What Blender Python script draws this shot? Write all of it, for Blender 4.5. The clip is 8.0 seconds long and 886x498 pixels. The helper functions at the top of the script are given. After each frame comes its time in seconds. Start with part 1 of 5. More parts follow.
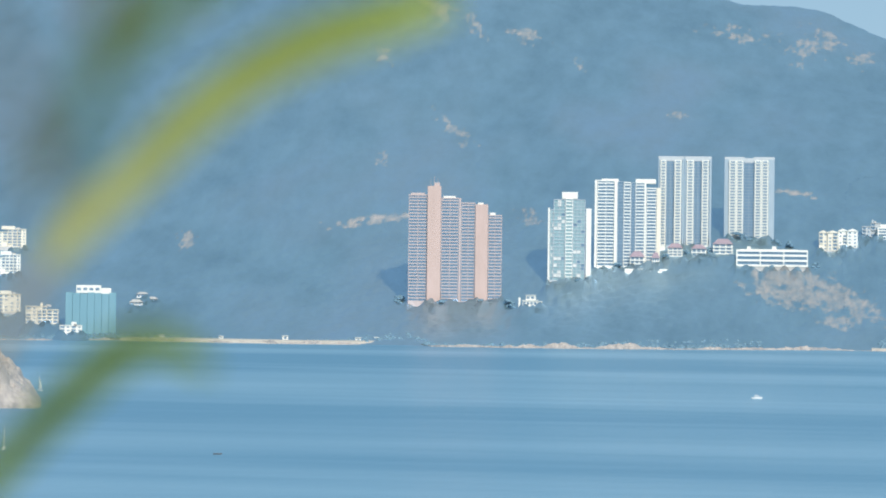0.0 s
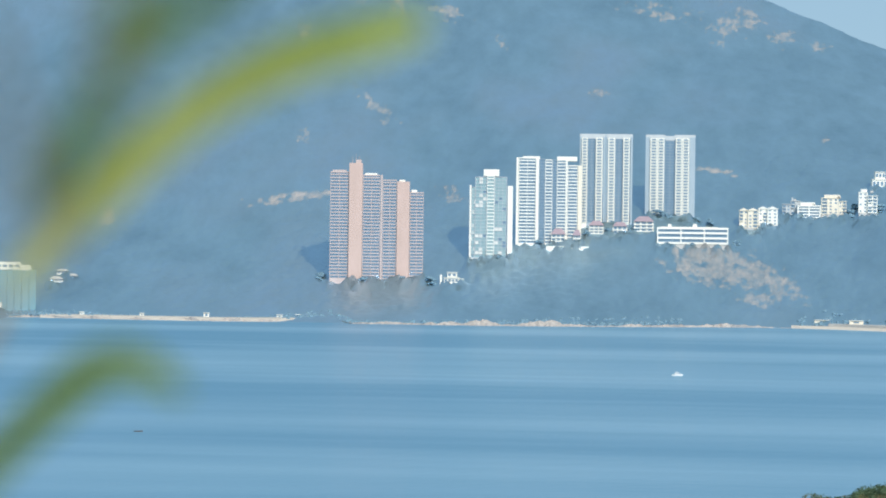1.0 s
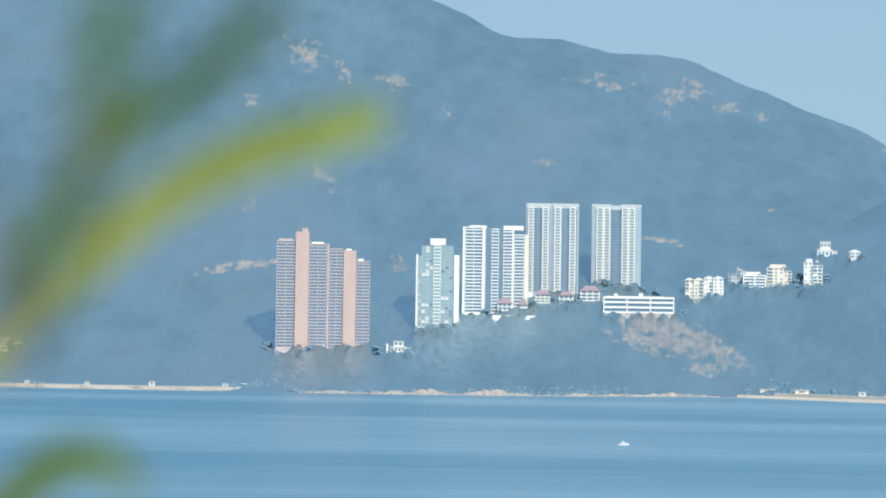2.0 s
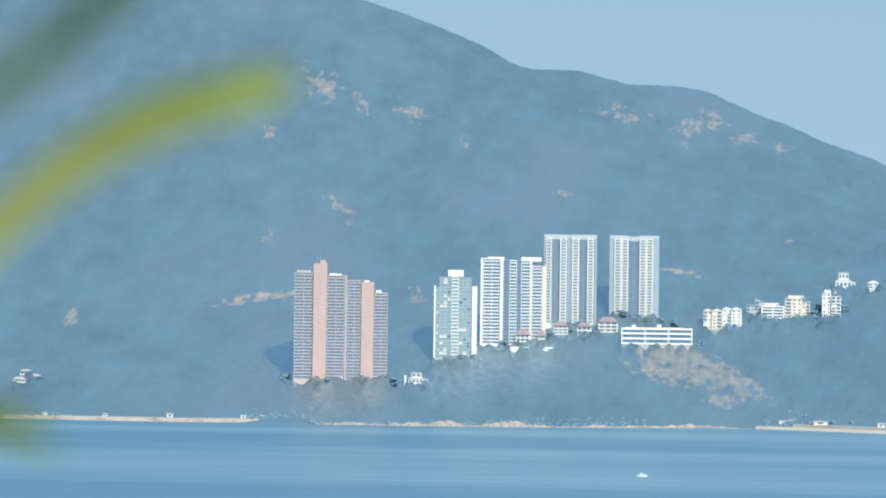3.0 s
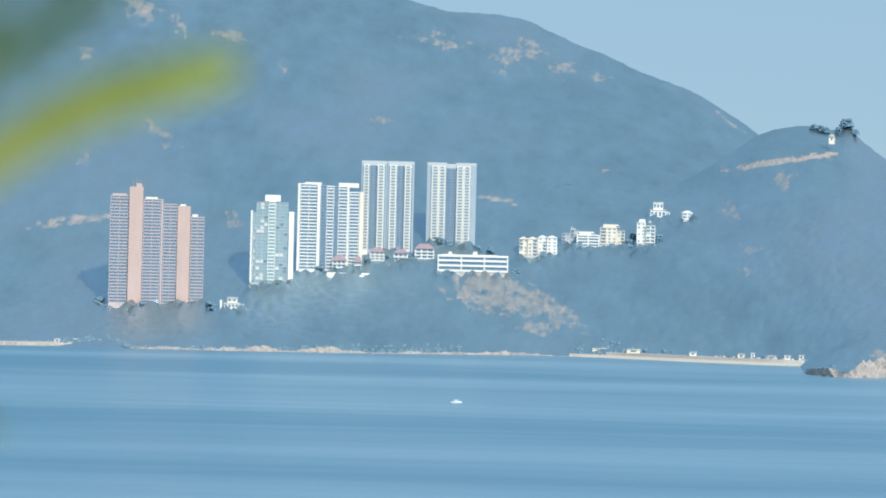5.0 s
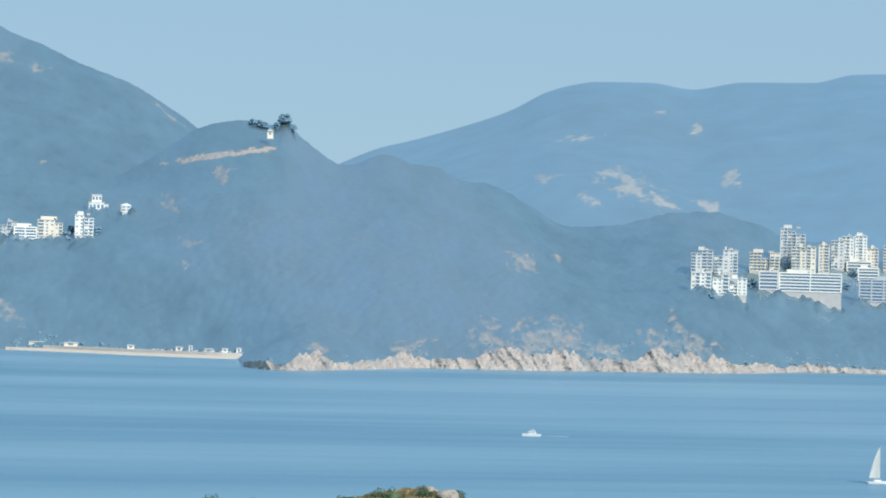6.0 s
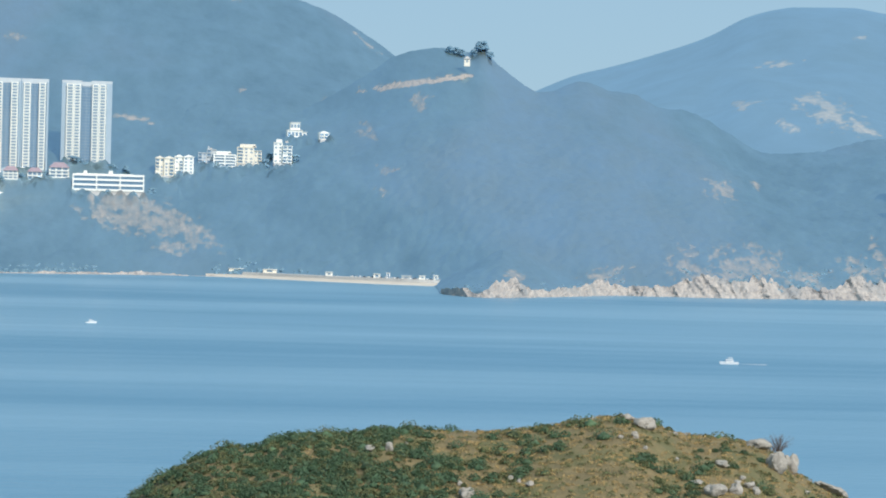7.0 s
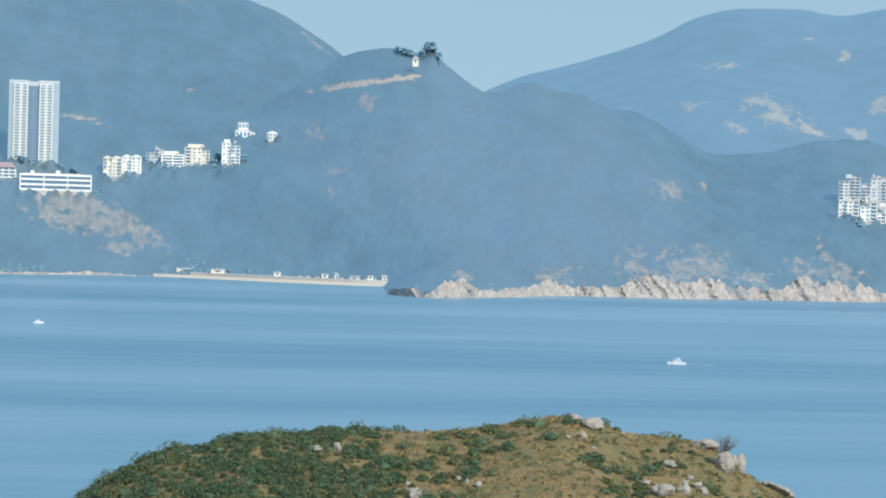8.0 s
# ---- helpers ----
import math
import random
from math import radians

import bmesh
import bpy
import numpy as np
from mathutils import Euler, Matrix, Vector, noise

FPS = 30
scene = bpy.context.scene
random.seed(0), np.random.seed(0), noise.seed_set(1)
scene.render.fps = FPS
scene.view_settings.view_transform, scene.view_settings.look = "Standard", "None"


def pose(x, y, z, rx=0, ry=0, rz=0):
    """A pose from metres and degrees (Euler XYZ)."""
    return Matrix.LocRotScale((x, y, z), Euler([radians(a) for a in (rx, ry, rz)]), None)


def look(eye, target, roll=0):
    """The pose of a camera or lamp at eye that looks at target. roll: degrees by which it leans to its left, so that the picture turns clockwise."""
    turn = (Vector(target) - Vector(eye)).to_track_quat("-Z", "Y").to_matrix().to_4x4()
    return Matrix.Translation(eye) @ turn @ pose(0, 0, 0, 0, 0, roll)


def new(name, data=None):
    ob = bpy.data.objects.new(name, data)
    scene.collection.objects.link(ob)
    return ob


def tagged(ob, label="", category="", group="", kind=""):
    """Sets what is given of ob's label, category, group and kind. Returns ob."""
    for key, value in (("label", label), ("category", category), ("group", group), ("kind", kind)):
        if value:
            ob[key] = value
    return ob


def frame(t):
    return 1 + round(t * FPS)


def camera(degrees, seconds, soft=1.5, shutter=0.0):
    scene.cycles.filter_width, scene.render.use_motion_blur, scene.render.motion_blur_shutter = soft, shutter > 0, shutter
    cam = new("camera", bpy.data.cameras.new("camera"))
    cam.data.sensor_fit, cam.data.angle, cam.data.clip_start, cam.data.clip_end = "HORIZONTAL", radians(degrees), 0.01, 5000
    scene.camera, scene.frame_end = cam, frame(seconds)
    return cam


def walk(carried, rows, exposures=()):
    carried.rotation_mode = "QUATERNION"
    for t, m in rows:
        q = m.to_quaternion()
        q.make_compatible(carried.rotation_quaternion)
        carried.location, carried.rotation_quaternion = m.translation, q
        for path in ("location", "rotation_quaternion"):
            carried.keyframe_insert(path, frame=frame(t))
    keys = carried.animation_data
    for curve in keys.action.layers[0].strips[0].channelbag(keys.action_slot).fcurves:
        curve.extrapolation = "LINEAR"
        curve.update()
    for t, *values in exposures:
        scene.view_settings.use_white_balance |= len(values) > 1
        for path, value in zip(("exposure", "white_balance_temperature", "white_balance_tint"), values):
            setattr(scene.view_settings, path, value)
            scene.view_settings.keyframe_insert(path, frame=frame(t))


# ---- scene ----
LENS = 19.29
EYE = 75.0                       # the lookout's eye height over the sea
cam = camera(LENS, 8.0, soft=1.9)
cam.data.dof.use_dof = True      # long lens, focused on the far shore
cam.data.dof.focus_distance = 2300.0
cam.data.dof.aperture_fstop = 6.0

# seconds, yaw, pitch, roll (degrees), sway of the camera in metres (right, up)
PATH = [
    (0.0, 8.160, 0.238, 0.662, 0.0090, -0.0122),
    (0.5, 7.456, -0.171, 0.866, -0.0050, 0.0017),
    (1.0, 6.430, -0.243, 0.738, -0.0073, 0.0012),
    (1.5, 5.529, -0.279, 0.858, -0.0182, 0.0129),
    (1.6, 5.183, -0.340, 0.848, -0.0170, 0.0121),
    (1.8, 5.089, 0.740, 0.846, -0.0147, 0.0105),
    (2.0, 5.274, 1.290, 0.825, -0.0124, 0.0089),
    (2.2, 5.246, 1.254, 0.873, -0.0099, -0.0022),
    (3.3, 5.770, 2.137, 0.738, 0.0293, -0.0123),
    (3.5, 5.500, 1.450, 0.813, 0.0195, -0.0063),
    (4.0, 5.234, 0.888, 0.679, 0.0131, -0.0063),
    (4.2, 4.867, 0.875, 0.913, 0.0036, 0.0017),
    (5.3, -2.530, 0.341, 1.458, -0.0183, 0.0070),
    (5.5, -7.170, 0.513, 1.699, -0.0183, 0.0070),
    (5.6, -9.522, 0.627, 1.820, -0.0183, 0.0070),
    (6.0, -10.664, 0.589, 1.636, -0.0183, 0.0070),
    (6.1, -10.765, 0.562, 1.627, -0.0183, 0.0070),
    (6.5, -10.359, 0.416, 1.477, -0.0183, 0.0070),
    (6.8, -6.906, -0.583, 1.639, -0.0183, 0.0070),
    (7.0, -6.387, -1.130, 1.628, -0.0183, 0.0070),
    (7.5, -6.880, -1.205, 1.767, -0.0183, 0.0070),
    (8.0, -7.524, -1.090, 1.692, -0.0183, 0.0070),
]
walk(cam, [(t, pose(sx, 0.0, EYE + sz, 0, 0, yaw) @ pose(0, 0, 0, 90 + pitch) @ pose(0, 0, 0, 0, 0, roll))
           for t, yaw, pitch, roll, sx, sz in PATH], exposures=[(0.0, 0.08, 5700, 10), (8.0, 0.08, 5700, 10)])

# ---- light ----
SUN_AZ, SUN_EL = 153.0, 39.0     # degrees clockwise from the view's north, and above the horizon
world = bpy.data.worlds.new("sky")
scene.world = world
world.use_nodes = True
wn = world.node_tree.nodes
sky = wn.new("ShaderNodeTexSky")
sky.sky_type = "NISHITA"
sky.sun_disc = False
sky.sun_elevation, sky.sun_rotation = radians(SUN_EL), radians(SUN_AZ)
sky.air_density, sky.dust_density, sky.ozone_density, sky.altitude = 1.0, 0.15, 3.0, 80
wn["Background"].inputs["Strength"].default_value = 0.087
veil = wn.new("ShaderNodeMixRGB")                  # an even, hazy winter sky
veil.inputs[0].default_value, veil.inputs[2].default_value = 0.85, (4.15, 5.75, 6.45, 1)
world.node_tree.links.new(sky.outputs[0], veil.inputs[1])
world.node_tree.links.new(veil.outputs[0], wn["Background"].inputs["Color"])
sun_data = bpy.data.lights.new("sun", "SUN")
sun_data.energy, sun_data.angle, sun_data.color = 4.4, radians(3.0), (1.0, 0.88, 0.72)
sun = new("sun", sun_data)
sa, se = radians(SUN_AZ), radians(SUN_EL)
TO_SUN = Vector((math.sin(sa) * math.cos(se), math.cos(sa) * math.cos(se), math.sin(se)))
sun.matrix_world = look(TO_SUN * 500, (0, 0, 0))


# ---- materials ----
def mat(name, c1, c2, scale=0.3, rough=0.7, bump=0.0, bump_scale=None, metal=0.0, spec=0.5, coord="Object",
        stretch=(1, 1, 1), gloss=0.0, gloss_rough=0.9, gloss_tint=(1, 1, 1), per_piece=0.0, c3=None, tilt=False, mottle=0.1, rock=None):
    """Two- or three-tone weathered surface; gloss adds a tinted sky-reflecting layer, standing in for haze on hills,
    woods and cliffs.
    """
    m = bpy.data.materials.new(name)
    m.use_nodes = True
    nt = m.node_tree
    b = nt.nodes["Principled BSDF"]
    tc = nt.nodes.new("ShaderNodeTexCoord")
    mp = nt.nodes.new("ShaderNodeMapping")
    mp.inputs["Scale"].default_value = stretch
    nt.links.new(tc.outputs[coord], mp.inputs["Vector"])
    n1 = nt.nodes.new("ShaderNodeTexNoise")
    n1.inputs["Scale"].default_value, n1.inputs["Detail"].default_value = scale, 6
    n1.inputs["Roughness"].default_value = 0.65
    n2 = nt.nodes.new("ShaderNodeTexNoise")
    n2.inputs["Scale"].default_value, n2.inputs["Detail"].default_value = scale * 0.13, 3
    for n in (n1, n2):
        nt.links.new(mp.outputs[0], n.inputs["Vector"])
    ramp = nt.nodes.new("ShaderNodeValToRGB")
    ramp.color_ramp.elements[0].position, ramp.color_ramp.elements[1].position = 0.34, 0.66
    ramp.color_ramp.elements[0].color, ramp.color_ramp.elements[1].color = (*c1, 1), (*c2, 1)
    add = nt.nodes.new("ShaderNodeMath")
    add.operation = "MULTIPLY_ADD"
    add.inputs[1].default_value = 0.55
    half = nt.nodes.new("ShaderNodeMath")
    half.operation = "MULTIPLY"
    half.inputs[1].default_value = 0.45
    nt.links.new(n2.outputs[0], half.inputs[0])
    nt.links.new(n1.outputs[0], add.inputs[0])
    nt.links.new(half.outputs[0], add.inputs[2])
    nt.links.new(add.outputs[0], ramp.inputs[0])
    colour = ramp.outputs[0]
    if c3:
        r3 = nt.nodes.new("ShaderNodeValToRGB")
        r3.color_ramp.elements[0].position, r3.color_ramp.elements[1].position = 0.5, 0.62
        mix3 = nt.nodes.new("ShaderNodeMixRGB")
        nt.links.new(n2.outputs[0], r3.inputs[0])
        nt.links.new(r3.outputs[0], mix3.inputs[0])
        nt.links.new(colour, mix3.inputs[1])
        mix3.inputs[2].default_value = (*c3, 1)
        colour = mix3.outputs[0]
    if per_piece:
        geo = nt.nodes.new("ShaderNodeNewGeometry")
        hsv = nt.nodes.new("ShaderNodeHueSaturation")
        mr = nt.nodes.new("ShaderNodeMapRange")
        mr.inputs["To Min"].default_value, mr.inputs["To Max"].default_value = 1 - per_piece, 1 + per_piece
        nt.links.new(geo.outputs["Random Per Island"], mr.inputs["Value"])
        nt.links.new(mr.outputs[0], hsv.inputs["Value"])
        nt.links.new(colour, hsv.inputs["Color"])
        colour = hsv.outputs[0]
    bare = None
    if rock:        # bare granite and earth showing through the scrub, ragged at the edges
        at = nt.nodes.new("ShaderNodeAttribute")
        at.attribute_name = "bare"
        nr = nt.nodes.new("ShaderNodeTexNoise")
        nr.inputs["Scale"].default_value, nr.inputs["Detail"].default_value = 0.16, 5
        nt.links.new(mp.outputs[0], nr.inputs["Vector"])
        ragged = nt.nodes.new("ShaderNodeMath")
        ragged.operation = "MULTIPLY_ADD"
        ragged.inputs[1].default_value = 0.9
        nt.links.new(nr.outputs[0], ragged.inputs[0])
        nt.links.new(at.outputs["Fac"], ragged.inputs[2])
        edge = nt.nodes.new("ShaderNodeMapRange")
        edge.inputs["From Min"].default_value, edge.inputs["From Max"].default_value = 0.62, 1.35
        nt.links.new(ragged.outputs[0], edge.inputs["Value"])
        gate = nt.nodes.new("ShaderNodeMath")
        gate.operation = "MULTIPLY"
        gate.use_clamp = True
        few = nt.nodes.new("ShaderNodeMath")
        few.operation = "MULTIPLY"
        few.inputs[1].default_value = 6.0
        few.use_clamp = True
        nt.links.new(at.outputs["Fac"], few.inputs[0])
        nt.links.new(edge.outputs[0], gate.inputs[0])
        nt.links.new(few.outputs[0], gate.inputs[1])
        bare = gate.outputs[0]
        mixr = nt.nodes.new("ShaderNodeMixRGB")
        nt.links.new(bare, mixr.inputs[0])
        nt.links.new(colour, mixr.inputs[1])
        mixr.inputs[2].default_value = (*rock, 1)
        colour = mixr.outputs[0]
    nt.links.new(colour, b.inputs["Base Color"])
    b.inputs["Roughness"].default_value, b.inputs["Metallic"].default_value = rough, metal
    b.inputs["Specular IOR Level"].default_value = spec
    if bump:
        nb = nt.nodes.new("ShaderNodeTexNoise")
        nb.inputs["Scale"].default_value, nb.inputs["Detail"].default_value = bump_scale or scale * 3, 5
        nt.links.new(mp.outputs[0], nb.inputs["Vector"])
        bp = nt.nodes.new("ShaderNodeBump")
        bp.inputs["Strength"].default_value, bp.inputs["Distance"].default_value = 1.0, bump
        nt.links.new(nb.outputs[0], bp.inputs["Height"])
        nt.links.new(bp.outputs[0], b.inputs["Normal"])
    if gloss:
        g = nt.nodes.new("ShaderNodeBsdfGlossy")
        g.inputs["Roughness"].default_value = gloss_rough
        g.inputs["Color"].default_value = (*gloss_tint, 1)
        if tilt:        # gloss normal leans to camera and sky, lifting even shaded ground like haze
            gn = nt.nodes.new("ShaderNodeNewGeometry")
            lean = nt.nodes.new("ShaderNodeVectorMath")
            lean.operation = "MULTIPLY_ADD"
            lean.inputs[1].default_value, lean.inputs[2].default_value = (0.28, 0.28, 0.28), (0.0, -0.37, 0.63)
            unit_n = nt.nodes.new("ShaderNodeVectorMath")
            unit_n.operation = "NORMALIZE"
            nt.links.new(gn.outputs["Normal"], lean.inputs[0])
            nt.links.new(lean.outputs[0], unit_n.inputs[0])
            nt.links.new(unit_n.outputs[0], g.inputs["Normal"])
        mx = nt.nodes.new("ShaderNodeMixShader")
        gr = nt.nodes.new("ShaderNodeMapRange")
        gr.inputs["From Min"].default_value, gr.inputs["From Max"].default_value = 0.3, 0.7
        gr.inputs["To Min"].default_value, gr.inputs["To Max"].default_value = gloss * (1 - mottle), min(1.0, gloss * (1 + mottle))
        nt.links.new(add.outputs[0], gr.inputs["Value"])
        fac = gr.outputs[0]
        if bare:        # bare rock gets less of the haze-like gloss
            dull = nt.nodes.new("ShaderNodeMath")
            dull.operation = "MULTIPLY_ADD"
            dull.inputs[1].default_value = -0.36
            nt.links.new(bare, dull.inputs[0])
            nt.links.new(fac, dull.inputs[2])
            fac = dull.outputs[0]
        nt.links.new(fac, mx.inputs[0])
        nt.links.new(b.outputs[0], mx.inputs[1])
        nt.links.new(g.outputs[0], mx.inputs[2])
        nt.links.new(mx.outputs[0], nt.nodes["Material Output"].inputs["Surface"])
    return m


# haze is put into the slopes' surfaces as a blue-tinted gloss layer
HAZE_TINT = (0.585, 0.775, 1.0)
WOOD_HAZE_TINT = (0.38, 0.54, 0.7)      # blue tint of the gloss that stands in for haze over the woods
M_SCRUB = mat("mountain_scrub", (0.028, 0.055, 0.03), (0.12, 0.165, 0.09), 0.03, 0.8, 2.2, 0.2, gloss=0.6, gloss_tint=HAZE_TINT, stretch=(1, 0.35, 1), c3=(0.115, 0.125, 0.07), gloss_rough=0.3, tilt=True, mottle=0.2, rock=(0.4, 0.335, 0.27))
M_WOOD = mat("shore_woodland", (0.06, 0.1, 0.055), (0.09, 0.145, 0.08), 0.06, 0.8, gloss=0.55, gloss_tint=WOOD_HAZE_TINT, per_piece=0.12)
# the far slope's haze: a heavier, paler blue gloss over the scrub
M_FAR = mat("distant_scrub", (0.07, 0.1, 0.075), (0.11, 0.135, 0.1), 0.012, 0.8, 0.6, 0.06, gloss=0.8, gloss_tint=(0.68, 0.85, 1.0), gloss_rough=0.3, tilt=True, mottle=0.13, rock=(0.5, 0.43, 0.34))
# thin blue gloss on the granite imitates haze before the cliff
M_CLIFF = mat("sea_cliff_granite", (0.2, 0.16, 0.115), (0.68, 0.56, 0.415), 0.34, 0.85, 0.9, 0.6, gloss=0.2, gloss_tint=(0.45, 0.6, 0.78), stretch=(1, 1, 0.5), c3=(0.3, 0.26, 0.2))
M_SAND = mat("beach_sand", (0.42, 0.36, 0.28), (0.52, 0.45, 0.35), 0.1, 0.9, gloss=0.15)
M_WHITE = mat("white_paint", (0.7, 0.69, 0.62), (0.82, 0.8, 0.72), 0.15, 0.6, stretch=(1, 1, 0.3))
M_CREAM = mat("cream_paint", (0.68, 0.62, 0.5), (0.79, 0.73, 0.6), 0.15, 0.65, stretch=(1, 1, 0.3))
M_PALE = mat("pale_grey_paint", (0.56, 0.56, 0.53), (0.66, 0.66, 0.62), 0.15, 0.65, stretch=(1, 1, 0.3))
M_GREY = mat("grey_render", (0.42, 0.45, 0.46), (0.52, 0.55, 0.56), 0.15, 0.7, stretch=(1, 1, 0.3))
M_BLUEGREY = mat("blue_grey_render", (0.3, 0.375, 0.43), (0.37, 0.44, 0.49), 0.15, 0.7, stretch=(1, 1, 0.3))
M_PINK = mat("pink_tile", (0.47, 0.35, 0.3), (0.55, 0.41, 0.36), 0.12, 0.7, stretch=(1, 1, 0.3))
M_PINKPALE = mat("pale_pink_parapet", (0.44, 0.36, 0.34), (0.54, 0.45, 0.42), 0.12, 0.7)
# some haze put into the tiles: muted base colour plus blue gloss
M_ROOF = mat("clay_roof_tile", (0.26, 0.16, 0.14), (0.36, 0.23, 0.2), 0.4, 0.8, gloss=0.15, gloss_tint=HAZE_TINT)
# tinted gloss mirrors the sky and also lifts dark panes as haze would
M_GLASS = mat("tinted_glass", (0.07, 0.11, 0.145), (0.11, 0.16, 0.2), 0.2, 0.2, spec=0.6, gloss=0.42, gloss_rough=0.3, gloss_tint=(0.56, 0.74, 0.92))
M_GREENGLASS = mat("green_tinted_glass", (0.12, 0.26, 0.28), (0.2, 0.36, 0.37), 0.15, 0.2, spec=0.8, gloss=0.3, gloss_rough=0.35)
M_NET = mat("green_scaffold_net", (0.15, 0.29, 0.35), (0.2, 0.35, 0.41), 0.12, 0.8, stretch=(1, 1, 0.15))
M_CONC = mat("concrete", (0.4, 0.39, 0.37), (0.5, 0.49, 0.46), 0.3, 0.85)
M_HULL = mat("white_gelcoat", (0.78, 0.78, 0.76), (0.85, 0.85, 0.83), 0.5, 0.3)
M_SAIL = mat("sailcloth", (0.78, 0.78, 0.72), (0.86, 0.86, 0.8), 0.4, 0.8)
M_DARK = mat("dark_timber", (0.09, 0.1, 0.11), (0.15, 0.155, 0.16), 0.6, 0.7)
M_FOAM = mat("wake_foam", (0.6, 0.66, 0.7), (0.8, 0.83, 0.85), 0.5, 0.8)
M_BOULDER = mat("weathered_boulder", (0.24, 0.22, 0.185), (0.46, 0.42, 0.36), 1.1, 0.9, 0.25, 2.6, c3=(0.33, 0.3, 0.26))
M_EARTH = mat("dry_grass_slope", (0.12, 0.1, 0.048), (0.28, 0.21, 0.095), 0.8, 0.95, 0.4, 2.5, c3=(0.14, 0.13, 0.055))
M_BUSH = mat("evergreen_bush", (0.042, 0.085, 0.042), (0.078, 0.125, 0.055), 0.5, 0.75, per_piece=0.4)
M_OLIVE = mat("olive_scrub", (0.085, 0.1, 0.04), (0.15, 0.155, 0.06), 0.5, 0.8, per_piece=0.4)
M_STRAW = mat("straw_grass", (0.3, 0.21, 0.085), (0.44, 0.32, 0.135), 0.5, 0.9, per_piece=0.35)
M_TWIG = mat("bare_twigs", (0.12, 0.09, 0.07), (0.2, 0.15, 0.12), 3.0, 0.9)
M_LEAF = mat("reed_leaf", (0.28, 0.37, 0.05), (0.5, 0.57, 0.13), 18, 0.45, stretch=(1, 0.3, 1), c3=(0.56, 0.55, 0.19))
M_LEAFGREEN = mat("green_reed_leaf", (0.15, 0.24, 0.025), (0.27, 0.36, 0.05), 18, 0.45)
# darker copy of the leaf, shade put into its colour
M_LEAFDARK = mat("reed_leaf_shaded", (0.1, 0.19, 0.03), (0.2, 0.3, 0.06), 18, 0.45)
M_STALK = mat("dry_reed_stalk", (0.2, 0.17, 0.12), (0.32, 0.28, 0.2), 20, 0.7)
M_SHEATH = mat("brown_sheath", (0.2, 0.11, 0.03), (0.3, 0.19, 0.05), 20, 0.7)


def sea_material():
    m = bpy.data.materials.new("sea_water")
    m.use_nodes = True
    nt = m.node_tree
    b = nt.nodes["Principled BSDF"]
    geo = nt.nodes.new("ShaderNodeNewGeometry")

    def chop(sx, sy, scale, detail):
        mp = nt.nodes.new("ShaderNodeMapping")
        mp.inputs["Scale"].default_value = (sx, sy, 1)
        n = nt.nodes.new("ShaderNodeTexNoise")
        n.inputs["Scale"].default_value, n.inputs["Detail"].default_value = scale, detail
        nt.links.new(geo.outputs["Position"], mp.inputs["Vector"])
        nt.links.new(mp.outputs[0], n.inputs["Vector"])
        return n.outputs[0]

    lanes, lines = chop(0.22, 1.0, 0.0045, 5), chop(0.08, 1.0, 0.035, 4)       # wind lanes, and fine lines of ripples
    both = nt.nodes.new("ShaderNodeMixRGB")
    both.inputs[0].default_value = 0.2
    nt.links.new(lanes, both.inputs[1])
    nt.links.new(lines, both.inputs[2])
    streak = both.outputs[0]
    ramp = nt.nodes.new("ShaderNodeValToRGB")
    ramp.color_ramp.elements[0].position, ramp.color_ramp.elements[1].position = 0.4, 0.62
    nt.links.new(streak, ramp.inputs[0])
    mix = nt.nodes.new("ShaderNodeMixRGB")
    mix.inputs[1].default_value, mix.inputs[2].default_value = (0.105, 0.232, 0.345, 1), (0.185, 0.33, 0.44, 1)
    nt.links.new(ramp.outputs[0], mix.inputs[0])
    nt.links.new(mix.outputs[0], b.inputs["Base Color"])
    b.inputs["IOR"].default_value = 1.33
    rr = nt.nodes.new("ShaderNodeMapRange")
    rr.inputs["To Min"].default_value, rr.inputs["To Max"].default_value = 0.4, 0.3
    nt.links.new(ramp.outputs[0], rr.inputs["Value"])
    nt.links.new(rr.outputs[0], b.inputs["Roughness"])
    waves = chop(0.35, 1.0, 0.3, 5)
    bp = nt.nodes.new("ShaderNodeBump")
    bp.inputs["Strength"].default_value, bp.inputs["Distance"].default_value = 1.0, 0.7
    nt.links.new(waves, bp.inputs["Height"])
    nt.links.new(bp.outputs[0], b.inputs["Normal"])
    return m


M_SEA = sea_material()


# ---- helpers of this scene ----
def part(name, bm, material, parent=None, label=""):
    """Link a bmesh as one mesh object, under a parent where one is given."""
    me = bpy.data.meshes.new(name)
    bm.to_mesh(me)
    bm.free()
    me.materials.append(material)
    ob = new(name, me)
    if parent:
        ob.parent = parent
    if label:
        tagged(ob, label)
    return ob


def share(name, me, parent, x=0, y=0, z=0, sx=1.0, sy=1.0, sz=1.0):
    """Another piece on a mesh that is already there."""
    ob = new(name, me)
    ob.parent = parent
    ob.location, ob.scale = (x, y, z), (sx, sy, sz)
    return ob


def from_np(name, verts, faces, material, parent=None, smooth=True):
    me = bpy.data.meshes.new(name)
    me.from_pydata(verts.tolist() if isinstance(verts, np.ndarray) else verts, [],
                   faces.tolist() if isinstance(faces, np.ndarray) else faces)
    me.materials.append(material)
    if smooth:
        me.polygons.foreach_set("use_smooth", [True] * len(me.polygons))
    me.update()
    ob = new(name, me)
    if parent:
        ob.parent = parent
    return ob


